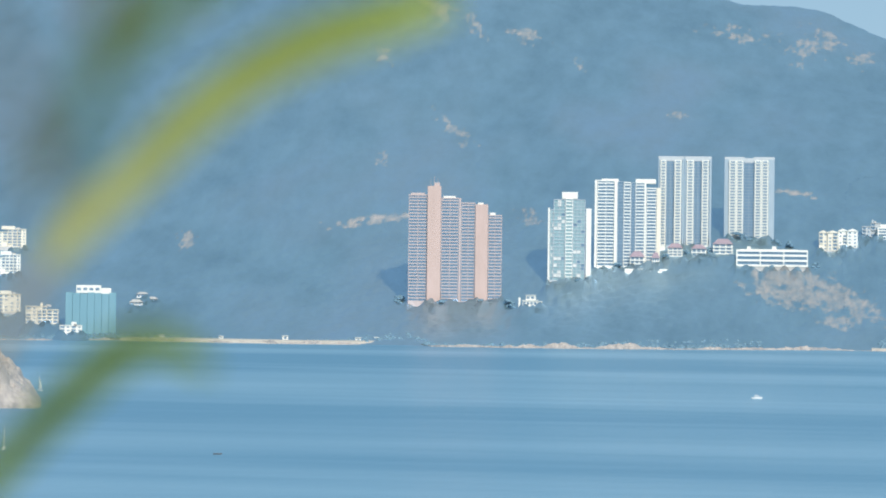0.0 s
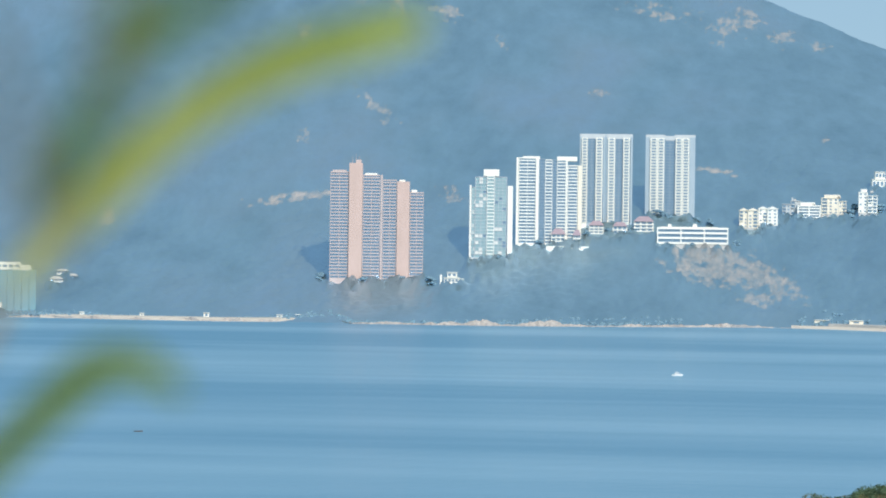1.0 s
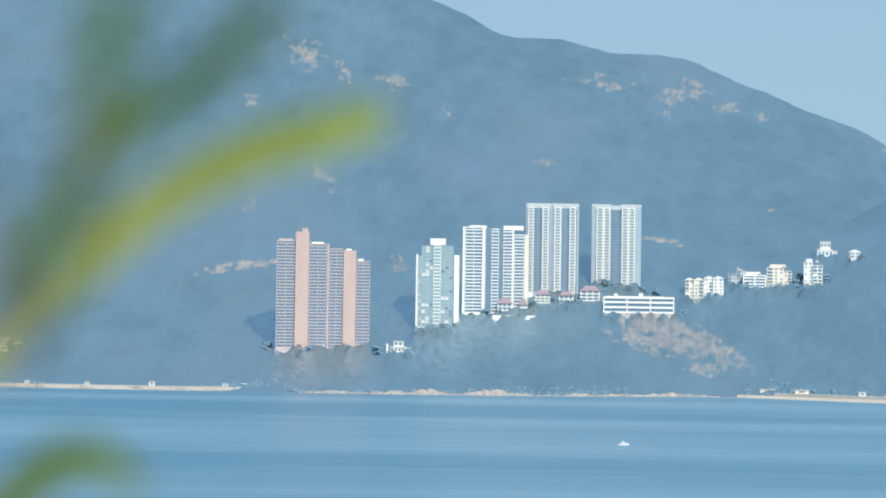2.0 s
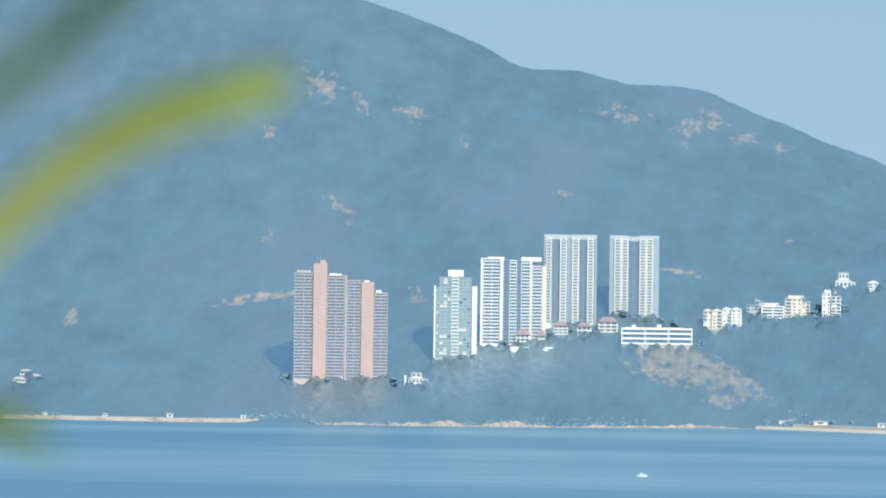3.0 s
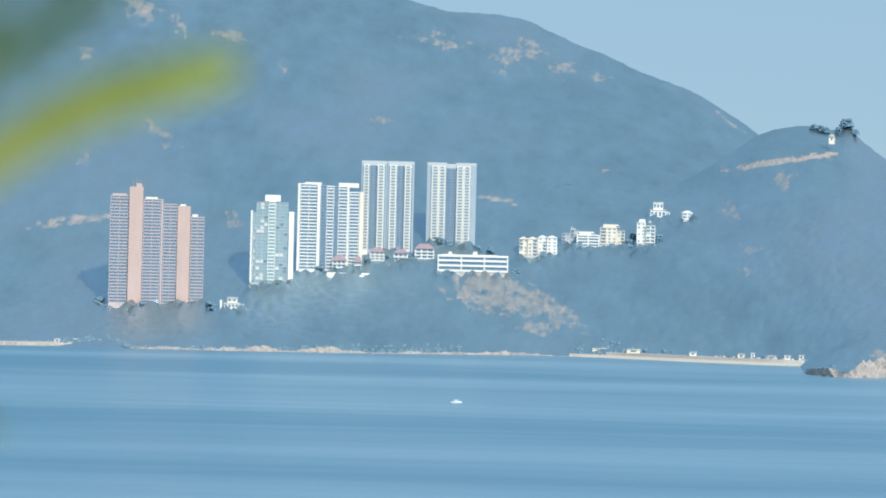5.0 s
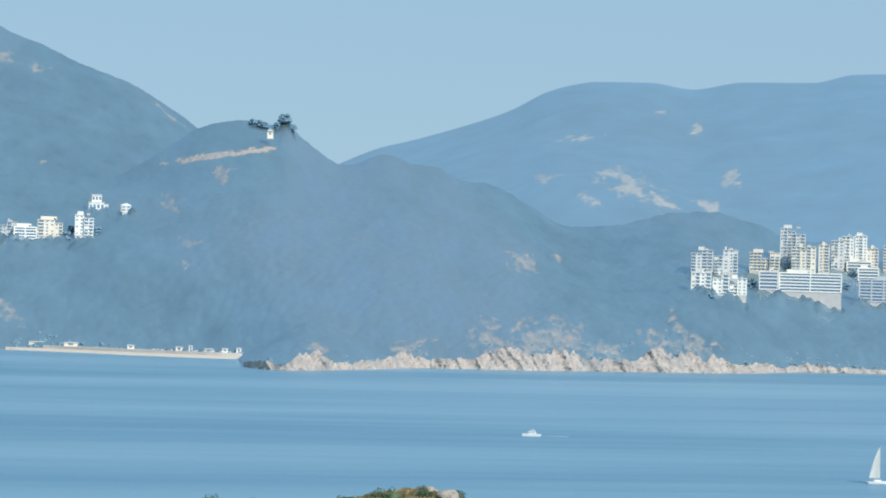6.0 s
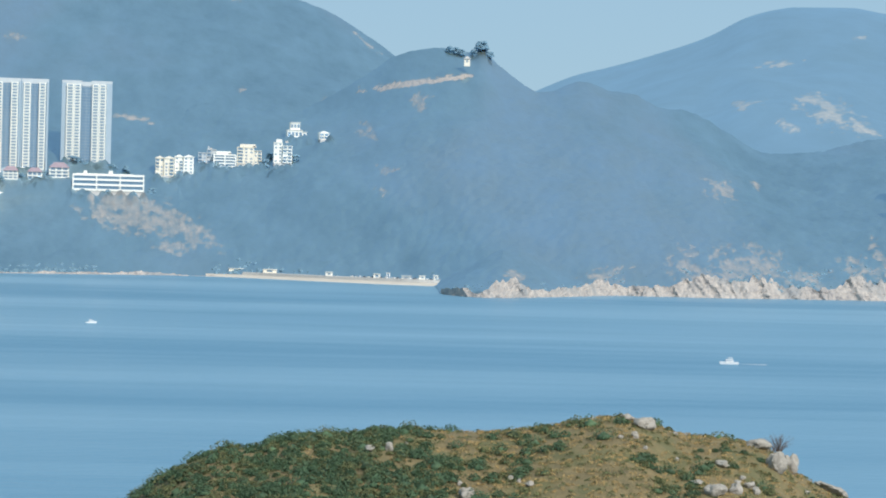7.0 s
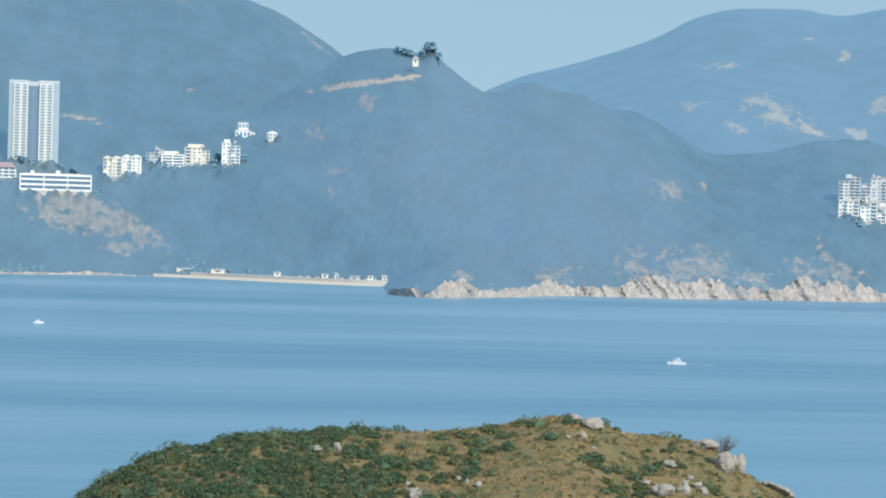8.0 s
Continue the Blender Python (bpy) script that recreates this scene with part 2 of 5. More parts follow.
def box(bm, x0, x1, y0, y1, z0, z1, bevel=0.0):
    r = bmesh.ops.create_cube(bm, size=1.0)
    vs = r["verts"]
    bmesh.ops.scale(bm, vec=(x1 - x0, y1 - y0, z1 - z0), verts=vs)
    bmesh.ops.translate(bm, vec=((x0 + x1) / 2, (y0 + y1) / 2, (z0 + z1) / 2), verts=vs)
    if bevel:
        es = list({e for v in vs for e in v.link_edges})
        bmesh.ops.bevel(bm, geom=es, offset=bevel, segments=1, affect="EDGES")
    return bm


def cyl(bm, p, q, r0, r1, n=8):
    """A tapered rod from p to q."""
    p, q = Vector(p), Vector(q)
    m = Matrix.Translation((p + q) / 2) @ (q - p).to_track_quat("Z", "Y").to_matrix().to_4x4()
    bmesh.ops.create_cone(bm, cap_ends=True, segments=n, radius1=r0, radius2=r1, depth=(q - p).length, matrix=m)
    return bm


def cube_mesh(name, material):
    bm = bmesh.new()
    box(bm, -0.5, 0.5, -0.5, 0.5, 0, 1)
    me = bpy.data.meshes.new(name)
    bm.to_mesh(me)
    bm.free()
    me.materials.append(material)
    return me


RNG = np.random.default_rng(7)
TABLE = np.random.default_rng(3).random((256, 256))


def vnoise(x, y):
    """Smooth value noise, 0 to 1, period 256."""
    xi, yi = np.floor(x).astype(int), np.floor(y).astype(int)
    fx, fy = x - xi, y - yi
    fx, fy = fx * fx * (3 - 2 * fx), fy * fy * (3 - 2 * fy)
    a, b = TABLE[xi % 256, yi % 256], TABLE[(xi + 1) % 256, yi % 256]
    c, d = TABLE[xi % 256, (yi + 1) % 256], TABLE[(xi + 1) % 256, (yi + 1) % 256]
    return (a * (1 - fx) + b * fx) * (1 - fy) + (c * (1 - fx) + d * fx) * fy


def fbm(x, y, octaves=4):
    total, amp, norm = 0.0, 1.0, 0.0
    for k in range(octaves):
        total = total + amp * vnoise(x * 2 ** k + 17 * k, y * 2 ** k + 31 * k)
        norm += amp
        amp *= 0.5
    return total / norm


def curve_of(points, a):
    """A smooth line through (bearing, value) points."""
    px, py = np.array([p[0] for p in points], float), np.array([p[1] for p in points], float)
    slopes = np.gradient(py, px)
    a = np.clip(np.asarray(a, float), px[0], px[-1])
    i = np.clip(np.searchsorted(px, a) - 1, 0, len(px) - 2)
    h = px[i + 1] - px[i]
    t = (a - px[i]) / h
    sec = (py[i + 1] - py[i]) / h
    m0, m1 = slopes[i], slopes[i + 1]
    lim = 2.0 * np.abs(sec) + 1e-9
    m0, m1 = np.clip(m0, -lim, lim), np.clip(m1, -lim, lim)
    return ((2 * t**3 - 3 * t**2 + 1) * py[i] + (t**3 - 2 * t**2 + t) * h * m0
            + (-2 * t**3 + 3 * t**2) * py[i + 1] + (t**3 - t**2) * h * m1)


def xy(az, dist):
    """Plan place at a bearing from the lookout (degrees, right of north) and a distance."""
    a = np.radians(az)
    return np.sin(a) * dist, np.cos(a) * dist


def rise(el, dist):
    """Height over the sea of what stands at that elevation angle and distance."""
    return EYE + dist * np.tan(np.radians(el))


# ---- the shape of the land: bearings in degrees, distances and heights in metres ----
SHORE = [(-27, 2350), (-17.7, 2328), (-15.3, 2333), (-12.9, 2297), (-10.4, 2281), (-8.75, 2300), (-8.4, 2250), (-6.7, 2242),
         (-3, 2257), (1.5, 2295), (4, 2236), (6.1, 2206), (6.9, 2210), (9, 2330), (14, 2400), (27, 2500)]
HEAD_SHORE = [(1, 2300), (6.0, 2215), (6.2, 2195), (6.32, 2060), (6.5, 2015), (6.8, 1996), (7.1, 1982), (8.5, 2017), (10.2, 2107), (12.7, 2125),
              (15.2, 2174), (17.2, 2208), (18.4, 2281), (20.5, 2320), (27, 2360)]
MAIN_CREST = [(-27, 4.6), (-20, 6.4), (-14, 7.9), (-10, 7.9), (-7.5, 7.4), (-6, 6.90), (-5.38, 6.66), (-4.75, 6.39), (-4.12, 6.03),
              (-3.75, 5.945), (-2.88, 5.917), (-1.51, 5.62), (-0.77, 5.6), (0.1, 5.46), (0.72, 5.18), (2.07, 4.63), (2.68, 4.35),
              (3.29, 4.16), (4.12, 3.79), (4.61, 3.48), (5.18, 3.09), (6.5, 2.0), (8.5, 0.6), (11, 0.0), (27, -0.4)]
MAIN_FOOT = [(-27, 2345), (-15, 2330), (-11, 2288), (-6, 2258), (-3, 2264), (1.5, 2302), (4, 2264), (7, 2236), (9, 2330), (14, 2400), (27, 2500)]
HEAD_FOOT = [(-3, 2300), (1, 2302), (4, 2258), (6, 2222), (7.2, 2185), (8.5, 2150), (10.2, 2135), (12.7, 2134), (15.2, 2180), (17.2, 2215), (18.4, 2286), (20.5, 2326), (27, 2366)]
HEAD_BOW = [(-3, 1.6), (2, 1.5), (4, 1.3), (5.5, 1.08), (7, 0.92), (9, 0.86), (27, 0.86)]
MAIN_BOW = [(-27, 1.4), (-17, 1.45), (-7.5, 1.36), (-5.3, 1.22), (-2.5, 1.03), (0, 0.95), (2, 0.84), (5, 0.8), (27, 0.8)]
MID_CREST = [(-2, 0.3), (0, 0.7), (1.5, 1.1), (2.5, 1.45), (3.2, 1.8), (4.0, 2.25), (4.6, 2.65), (5.18, 3.05), (5.55, 3.2), (6.35, 3.29), (6.85, 3.2), (6.98, 3.24), (7.06, 3.36), (7.2, 3.36), (7.27, 3.2),
             (7.48, 2.94), (7.86, 2.65), (8.36, 2.36), (8.73, 2.41), (9.04, 2.57), (9.47, 2.61), (9.91, 2.45), (10.35, 2.4),
             (11.1, 2.08), (11.47, 2.05), (11.97, 1.9), (12.6, 1.54), (13.22, 1.17), (13.7, 1.14), (14.66, 1.24), (15.65, 1.5),
             (16.63, 1.53), (17.25, 1.37), (17.74, 1.2), (18.1, 1.02), (19, 0.95), (20.5, 0.8), (27, 0.5)]
FAR_CREST = [(6, 1.2), (8.43, 2.45), (9.16, 2.76), (9.9, 2.96), (10.89, 3.26), (12.12, 3.71), (12.85, 4.1), (13.84, 4.35), (15.2, 4.36),
             (16, 4.24), (17.04, 4.41), (18.75, 4.44), (19.48, 4.62), (20.3, 4.65), (27, 4.4)]
CLIFF_TOP = [(6.3, 3), (6.5, 7), (6.9, 8), (7.1, 4), (7.25, 6), (7.5, 12), (8.0, 17), (8.4, 9), (9.4, 11), (9.9, 17), (10.5, 10), (11.4, 14), (12.1, 19), (12.5, 24),
             (13.0, 18), (13.4, 27), (13.9, 16), (14.6, 14), (15.3, 22), (15.9, 20), (16.6, 21), (17.1, 10), (18.2, 10), (19.4, 7), (21, 6), (27, 6)]
LOW_CLIFF = [(-27, 3), (-17, 2), (-14, 3), (-10.5, 4), (-9.6, 3), (-8.5, 2), (-7, 4), (-5.5, 6), (-5, 4), (-4, 7), (-2.5, 4), (-1.2, 7), (0, 4), (1, 2), (1.6, 1), (7, 1)]
MAIN_D, MID_D, FAR_D = 3300.0, 2700.0, 4300.0


def broad(points, az, spread=0.8):
    """The same line with its small bumps smoothed away."""
    return sum(curve_of(points, np.asarray(az) + spread * k / 3) for k in range(-3, 4)) / 7


FEET = []        # where walls meet the wooded ground: bearings and distance


def crowns(x, y, cell):
    """A closed canopy of rounded tree tops, 0 to 1."""
    best = np.zeros_like(x)
    ix, iy = np.floor(x / cell).astype(int), np.floor(y / cell).astype(int)
    for i in (-1, 0, 1):
        for j in (-1, 0, 1):
            cx, cy = ix + i, iy + j
            px = (cx + TABLE[cx % 256, cy % 256]) * cell
            py = (cy + TABLE[(cx + 91) % 256, (cy + 37) % 256]) * cell
            size = 0.55 + 0.45 * TABLE[(cx + 13) % 256, (cy + 151) % 256]
            best = np.maximum(best, size * (1 - ((x - px) ** 2 + (y - py) ** 2) / (cell * (0.5 + 0.5 * size)) ** 2))
    return best


def main_z(az, d):
    d0 = curve_of(MAIN_FOOT, az)
    zc = rise(curve_of(MAIN_CREST, az), MAIN_D)
    u = (d - d0) / (MAIN_D - d0)
    x, y = xy(az, d)
    zs = rise(broad(MAIN_CREST, az), MAIN_D)
    front = zs * np.clip(u, 0, 1) ** curve_of(MAIN_BOW, az) + (zc - zs) * np.clip(u, 0, 1) ** 7
    gully = (fbm(x / 210, y / 330, 4) - 0.5) * 60 * np.clip(4 * u * (1 - u), 0, 1)
    back = zc * np.maximum(1 - 1.1 * (u - 1), 0)
    return np.where(u <= 1, front + gully * (u > 0), back) + np.minimum(u * 200, 0)


def head_z(az, d):
    d0, ds = curve_of(HEAD_FOOT, az), curve_of(HEAD_SHORE, az)
    zc = rise(curve_of(MID_CREST, az), MID_D)
    u = (d - d0) / (MID_D - d0)
    x, y = xy(az, d)
    top = np.clip((np.asarray(az) - 6.3) / 0.9, 0, 1) * broad(CLIFF_TOP, az, 0.5) * 0.5 * np.clip((d - ds - 4) / 9, 0, 1)
    zs = rise(broad(MID_CREST, az), MID_D)
    front = top + np.maximum(zs - top, -20) * np.clip(u, 0, 1) ** curve_of(HEAD_BOW, az) + (zc - zs) * np.clip(u, 0, 1) ** 9
    spur = (5 + 25 * np.clip((d - ds) / 170, 0, 1)) * np.clip((np.asarray(az) - 6.2) / 1.5, 0, 1) * np.clip((10.6 - np.asarray(az)) / 2.5, 0, 1)
    front = np.maximum(front, np.where(d > ds + 3, spur, -5))
    gully = (fbm(x / 120 + 50, y / 220, 4) - 0.5) * 34 * np.clip(4 * u * (1 - u), 0, 1)
    back = zc * np.maximum(1 - 1.6 * (u - 1), -0.1)
    return np.where(u <= 1, front + gully * (u > 0), back) + np.where(d < ds + 2, -4.0, 0.0)


def mid_z(az, d):
    """The headland, its western flank running softly into the main slope."""
    a, b = head_z(az, d), main_z(az, d)
    d0 = curve_of(HEAD_FOOT, az) + 25
    u = np.clip((d - d0) / (MID_D - d0), 0, 1)
    k = 55 * np.clip((np.asarray(az) - 0.5) / 3, 0, 1) * np.clip((8.5 - np.asarray(az)) / 2, 0, 1) * np.clip(u * 3.5, 0, 1) * (1 - u ** 3)
    return np.where(k > 0.5, (a + b + np.sqrt((a - b) ** 2 + k * k)) / 2, a)


def far_z(az, d):
    zc = rise(curve_of(FAR_CREST, az), FAR_D)
    u = (d - 2900) / (FAR_D - 2900)
    x, y = xy(az, d)
    front = zc * np.clip(u, 0, 1) ** 0.9
    gully = (fbm(x / 260 + 20, y / 420, 4) - 0.5) * 90 * np.clip(4 * u * (1 - u), 0, 1)
    back = zc * np.maximum(1 - 1.2 * (u - 1), 0)
    return np.where(u <= 1, front + gully * (u > 0), back)


def land_z(az, d):
    return np.maximum(main_z(az, d), mid_z(az, d))


def canopy_z(X, Y, Z, tall):
    """Height of the woods and scrub over the soil: taller low down, thin above."""
    lump = fbm(X / 16, Y / 20, 3) - 0.5
    leafy = np.clip(1.25 - Z / 230, 0.3, 1) * (0.55 + 0.9 * fbm(X / 70, Y / 90, 2))
    return tall * (0.7 * lump + leafy * crowns(X, Y, 7.5)) * np.clip(Z / 10, 0, 1)


# ---- bare granite, cut slopes and tracks ----
MAIN_SCARS = [  # bearing, elevation, width, height, all in degrees of view from the lookout, and tilt
    (-9.5, 2.15, 0.34, 0.4, -35), (-8.0, 2.9, 1.15, 0.3, -42), (-7.5, 5.1, 0.7, 0.3, -55), (-9.5, 4.5, 0.5, 0.3, -50),
    (-6.4, 4.92, 0.8, 0.35, -12), (-8.4, 5.55, 1.0, 0.6, -30), (-1.7, 4.95, 1.6, 0.35, -8), (-0.2, 4.68, 0.8, 0.7, 30),
    (0.3, 4.8, 0.6, 0.5, -20), (0.9, 4.4, 0.6, 0.3, 0), (1.65, 4.26, 0.5, 0.25, 0), (4.55, 3.33, 0.75, 0.14, -40), (1.87, 2.2, 0.25, 0.2, 0),
    (3.8, 2.07, 0.5, 0.1, 0), (-13.8, 0.37, 0.5, 0.4, 40), (-5.2, 4.3, 0.5, 0.2, -30), (-3.0, 3.2, 0.4, 0.15, -10), (-6.3, 0.9, 0.7, 0.3, 0)]
MID_SCARS = [(4.67, 1.38, 0.6, 0.4, -25), (5.07, 0.55, 0.5, 0.35, -20), (5.02, 0.08, 0.4, 0.16, -20), (5.75, 2.1, 0.5, 0.5, 20), (12.45, 0.3, 0.8, 0.5, -35),
             (13.18, 0.45, 0.25, 0.2, -40), (15.84, -1.0, 0.25, 0.7, 20), (11.8, -1.1, 0.5, 0.35, -20), (13.3, -1.05, 1.2, 0.3, -10), (12.6, -0.95, 0.25, 0.15, 0), (12.9, -1.35, 1.0, 0.3, 0)]
FAR_SCARS = [(14.75, 2.05, 1.1, 0.5, -20), (15.4, 1.78, 0.8, 0.25, -35), (13.9, 1.75, 0.5, 0.2, -20), (16.91, 2.33, 0.45, 0.45, -40), (16.15, 3.32, 0.3, 0.25, 40),
             (16.4, 1.72, 0.6, 0.25, -20), (13.6, 3.1, 0.8, 0.14, 8), (14.3, 2.35, 0.6, 0.15, 0), (12.9, 2.2, 0.6, 0.2, 10), (15.3, 3.7, 0.3, 0.1, 0)]
CUTS = [(-0.4, -0.62, 1.7, 0.75, -10), (0.6, -0.8, 1.5, 0.45, -28), (0.55, -1.3, 0.7, 0.3, 0)]        # eroded slope under the long white block
WALLS = [(-9.5, 0.86, 1.7, 0.2, 9), (-0.5, 1.52, 0.9, 0.12, -8)]                                       # retaining walls of the hillside roads
BROW = [(8.0, -1.75, 0.5, 0.4, 20), (9.9, -1.68, 0.9, 0.35, 10), (11.9, -1.5, 1.0, 0.45, -20), (12.7, -1.42, 0.9, 0.55, -40), (13.4, -1.38, 1.1, 0.5, -30),
        (14.3, -1.55, 1.0, 0.35, -10), (15.4, -1.4, 0.9, 0.5, -35), (16.3, -1.46, 0.9, 0.45, -20)]             # broken rock above the sea cliff
TRACK = [(5.75, 2.5, 1.5, 0.1, 9.5)]                                                                   # pale earth track under the knoll


def bareness(A, D, Z, patches):
    """How bare the ground is, 0 to 1; each group of patches has its cover and raggedness."""
    E = np.degrees(np.arctan2(Z - EYE, D))
    out = np.zeros_like(A)
    for group, cover, rag, most in patches:
        for n, (az, el, wide, high, tilt) in enumerate(group):
            c, s = math.cos(radians(tilt)), math.sin(radians(tilt))
            du, dv = (A - az) * c + (E - el) * s, (E - el) * c - (A - az) * s
            U, V = du / (wide * 0.6), dv / (high * 0.6)
            near = (np.abs(U) < 2) & (np.abs(V) < 2)
            u, v = U[near], V[near]
            rough = fbm(u * 3.6 * max(wide, 0.5) + n * 7.3 + 40, v * 6.0 * max(high, 0.3) + n * 3.7 + 40, 4)
            fine = fbm(u * 17 * max(wide, 0.5) + n + 90, v * 14 * max(high, 0.3) + n + 90, 2)
            out[near] = np.maximum(out[near], most * np.clip((cover + 0.2 - np.hypot(u, v) - (rough - 0.5) * 2.2 - (fine - 0.5) * rag) * 1.6, 0, 1))
    return out


def polar_sheet(name, fn, az0, az1, step, d_list, material, canopy, label, patches):
    az = np.arange(az0, az1 + step / 2, step)
    A, D = np.meshgrid(az, np.array(d_list), indexing="ij")
    X, Y = xy(A, D)
    Z = fn(A, D)
    bare = bareness(A, D, Z, patches)
    grove = np.zeros_like(A)
    for a0, a1, d in FEET:
        near = np.clip((A - a0 + 0.16) / 0.1, 0, 1) * np.clip((a1 + 0.16 - A) / 0.1, 0, 1) * np.clip((d - 4.5 - D) / 3, 0, 1) * np.clip((D - d + 34) / 14, 0, 1)
        grove = np.maximum(grove, near)
    tall = grove * np.clip((fbm(X / 13, Y / 13, 2) - 0.18) * 3, 0.25, 1) * (2.0 + 8.5 * np.maximum(crowns(X, Y, 6.0), 0) + 1.5 * fbm(X / 2.5, Y / 3, 2))
    Z = Z + np.maximum(canopy_z(X, Y, Z, canopy) * (1 - 0.8 * bare), tall) * np.where(canopy > 0, 1, 0)
    n, k = A.shape
    verts = np.stack([X, Y, Z], -1).reshape(-1, 3)
    i, j = np.meshgrid(np.arange(n - 1), np.arange(k - 1), indexing="ij")
    q = (i * k + j).reshape(-1)
    faces = np.stack([q, q + k, q + k + 1, q + 1], -1)
    ob = from_np(name, verts, faces, material)
    ob.data.attributes.new("bare", "FLOAT", "POINT").data.foreach_set("value", bare.reshape(-1).astype(np.float32))
    return tagged(ob, label, "hill", kind="structure")


# sea: one sheet to the horizon
rings = [0.0, 60, 150, 300, 500, 800, 1200, 1600, 2000, 2400, 3000, 3800, 4980]
SEG = 96
sv = [(0, 0, 0)] + [(r * math.sin(2 * math.pi * s / SEG), r * math.cos(2 * math.pi * s / SEG), 0) for r in rings[1:] for s in range(SEG)]
sf = [(0, 1 + (s + 1) % SEG, 1 + s) for s in range(SEG)]
for k in range(len(rings) - 2):
    for s in range(SEG):
        a, b = 1 + k * SEG + s, 1 + k * SEG + (s + 1) % SEG
        sf.append((a, b, b + SEG, a + SEG))
tagged(from_np("sea", sv, sf, M_SEA), "calm blue sea with faint wind lanes", "sea", kind="structure")

# ---- rocky shore ----
def ridged(x, y, octaves=3):
    """Sharp-edged noise: 1 on the crests, 0 in the clefts."""
    return 1 - np.abs(2 * fbm(x, y, octaves) - 1) * 1.6


def rock_band(name, shore, tops, az0, az1, step, rows, material, label, depth=1.0, gaps=False):
    """Broken, leaning rock faces along the waterline, with ledges, clefts and an uneven brow."""
    az = np.arange(az0, az1, step)
    k = np.linspace(0, 1, rows)
    A, K = np.meshgrid(az, k, indexing="ij")
    d0 = curve_of(shore, A)
    along = A * 38.0
    top = curve_of(tops, A) * (0.28 + 0.55 * fbm(along / 13, K * 0 + 3, 3) + 0.35 * fbm(along / 3, K * 0 + 8, 2))
    if gaps:       # bare ledges give way to wooded bank
        top = top * np.clip((fbm(along / 19, K * 0 + 21, 3) - 0.3) * 2.6, 0.35, 1.05)
    H = K * top
    lean = 0.5 * H * depth + 1.3 * np.floor(H / 4.5 + 1.5 * fbm(along / 8, H / 12, 2)) * depth
    big = ridged(along / 15 + H / 22, H / 26 + 4, 3) * np.clip(top / 9, 0.15, 1) * 6.5
    small = ridged(along / 4.2 - H / 9, H / 5, 2) * np.clip(top / 6, 0.25, 1) * 1.5
    D = d0 - 1 + lean - big - small + (fbm(along / 28, K * 0 + 9, 2) - 0.5) * 8
    Z = -0.8 + K * (top + 0.8) + (fbm(along / 2.7, K * 7, 2) - 0.5) * 1.4 * K
    X, Y = xy(A, D)
    n, m = A.shape
    front = np.stack([X, Y, Z], -1)
    bx, by = xy(az, D[:, -1] + 12)
    cap = np.stack([bx, by, Z[:, -1] - 1.5], -1)[:, None, :]
    verts = np.concatenate([front, cap], 1).reshape(-1, 3)
    m += 1
    i, j = np.meshgrid(np.arange(n - 1), np.arange(m - 1), indexing="ij")
    q = (i * m + j).reshape(-1)
    faces = np.stack([q, q + m, q + m + 1, q + 1], -1)
    return tagged(from_np(name, verts, faces, material, smooth=False), label, "cliff", kind="structure")


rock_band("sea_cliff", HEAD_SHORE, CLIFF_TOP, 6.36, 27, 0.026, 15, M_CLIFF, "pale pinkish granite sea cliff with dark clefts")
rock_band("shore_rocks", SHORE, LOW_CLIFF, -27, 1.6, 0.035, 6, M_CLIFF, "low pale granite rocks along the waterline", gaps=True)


def strip(name, shore, az0, az1, in0, in1, z0, z1, material, label):
    """A gently sloping strip of ground behind the waterline."""
    az = np.arange(az0, az1, 0.05)
    d = curve_of(shore, az)
    fade = 0.35 + 0.65 * fbm(az * 2.0, az * 0 + 5, 3)
    rows = []
    for off, z in ((in0, z0), (in0 + (in1 - in0) * 0.5, z0 + (z1 - z0) * 0.7), (in1, z1), (in1 + 4, z1 - 3)):
        x, y = xy(az, d + off * (fade if off > 0 else 1))
        rows.append(np.stack([x, y, np.full_like(az, z)], -1))
    v = np.stack(rows, 1).reshape(-1, 3)
    m, n = 4, len(az)
    i, j = np.meshgrid(np.arange(n - 1), np.arange(m - 1), indexing="ij")
    q = (i * m + j).reshape(-1)
    return tagged(from_np(name, v, np.stack([q, q + m, q + m + 1, q + 1], -1), material), label, "beach", kind="structure")


strip("beach", SHORE, 1.2, 6.35, -4, 13, -0.3, 2.4, M_SAND, "narrow curving strip of pale beach sand")
strip("beach", SHORE, -15.2, -8.75, -4, 22, -0.3, 3.2, M_SAND, "pale sandy beach under a wooded slope")

# promenade wall at the beach's end
bm = bmesh.new()
azs = np.linspace(2.0, 6.33, 60)
for a, b in zip(azs[:-1], azs[1:]):
    p0, p1 = xy(a, curve_of(SHORE, a) + 10), xy(b, curve_of(SHORE, b) + 10)
    q0, q1 = xy(a, curve_of(SHORE, a) + 24), xy(b, curve_of(SHORE, b) + 24)
    vs = [bm.verts.new((*p, z)) for p in (p0, p1, q1, q0) for z in (0.5, 4.6)]
    for f in ((0, 2, 3, 1), (1, 3, 5, 7), (2, 4, 5, 3), (4, 6, 7, 5)):
        bm.faces.new([vs[k] for k in f])
tagged(part("sea_wall", bm, M_CONC), "low pale concrete sea wall behind the beach", "sea wall", kind="structure")


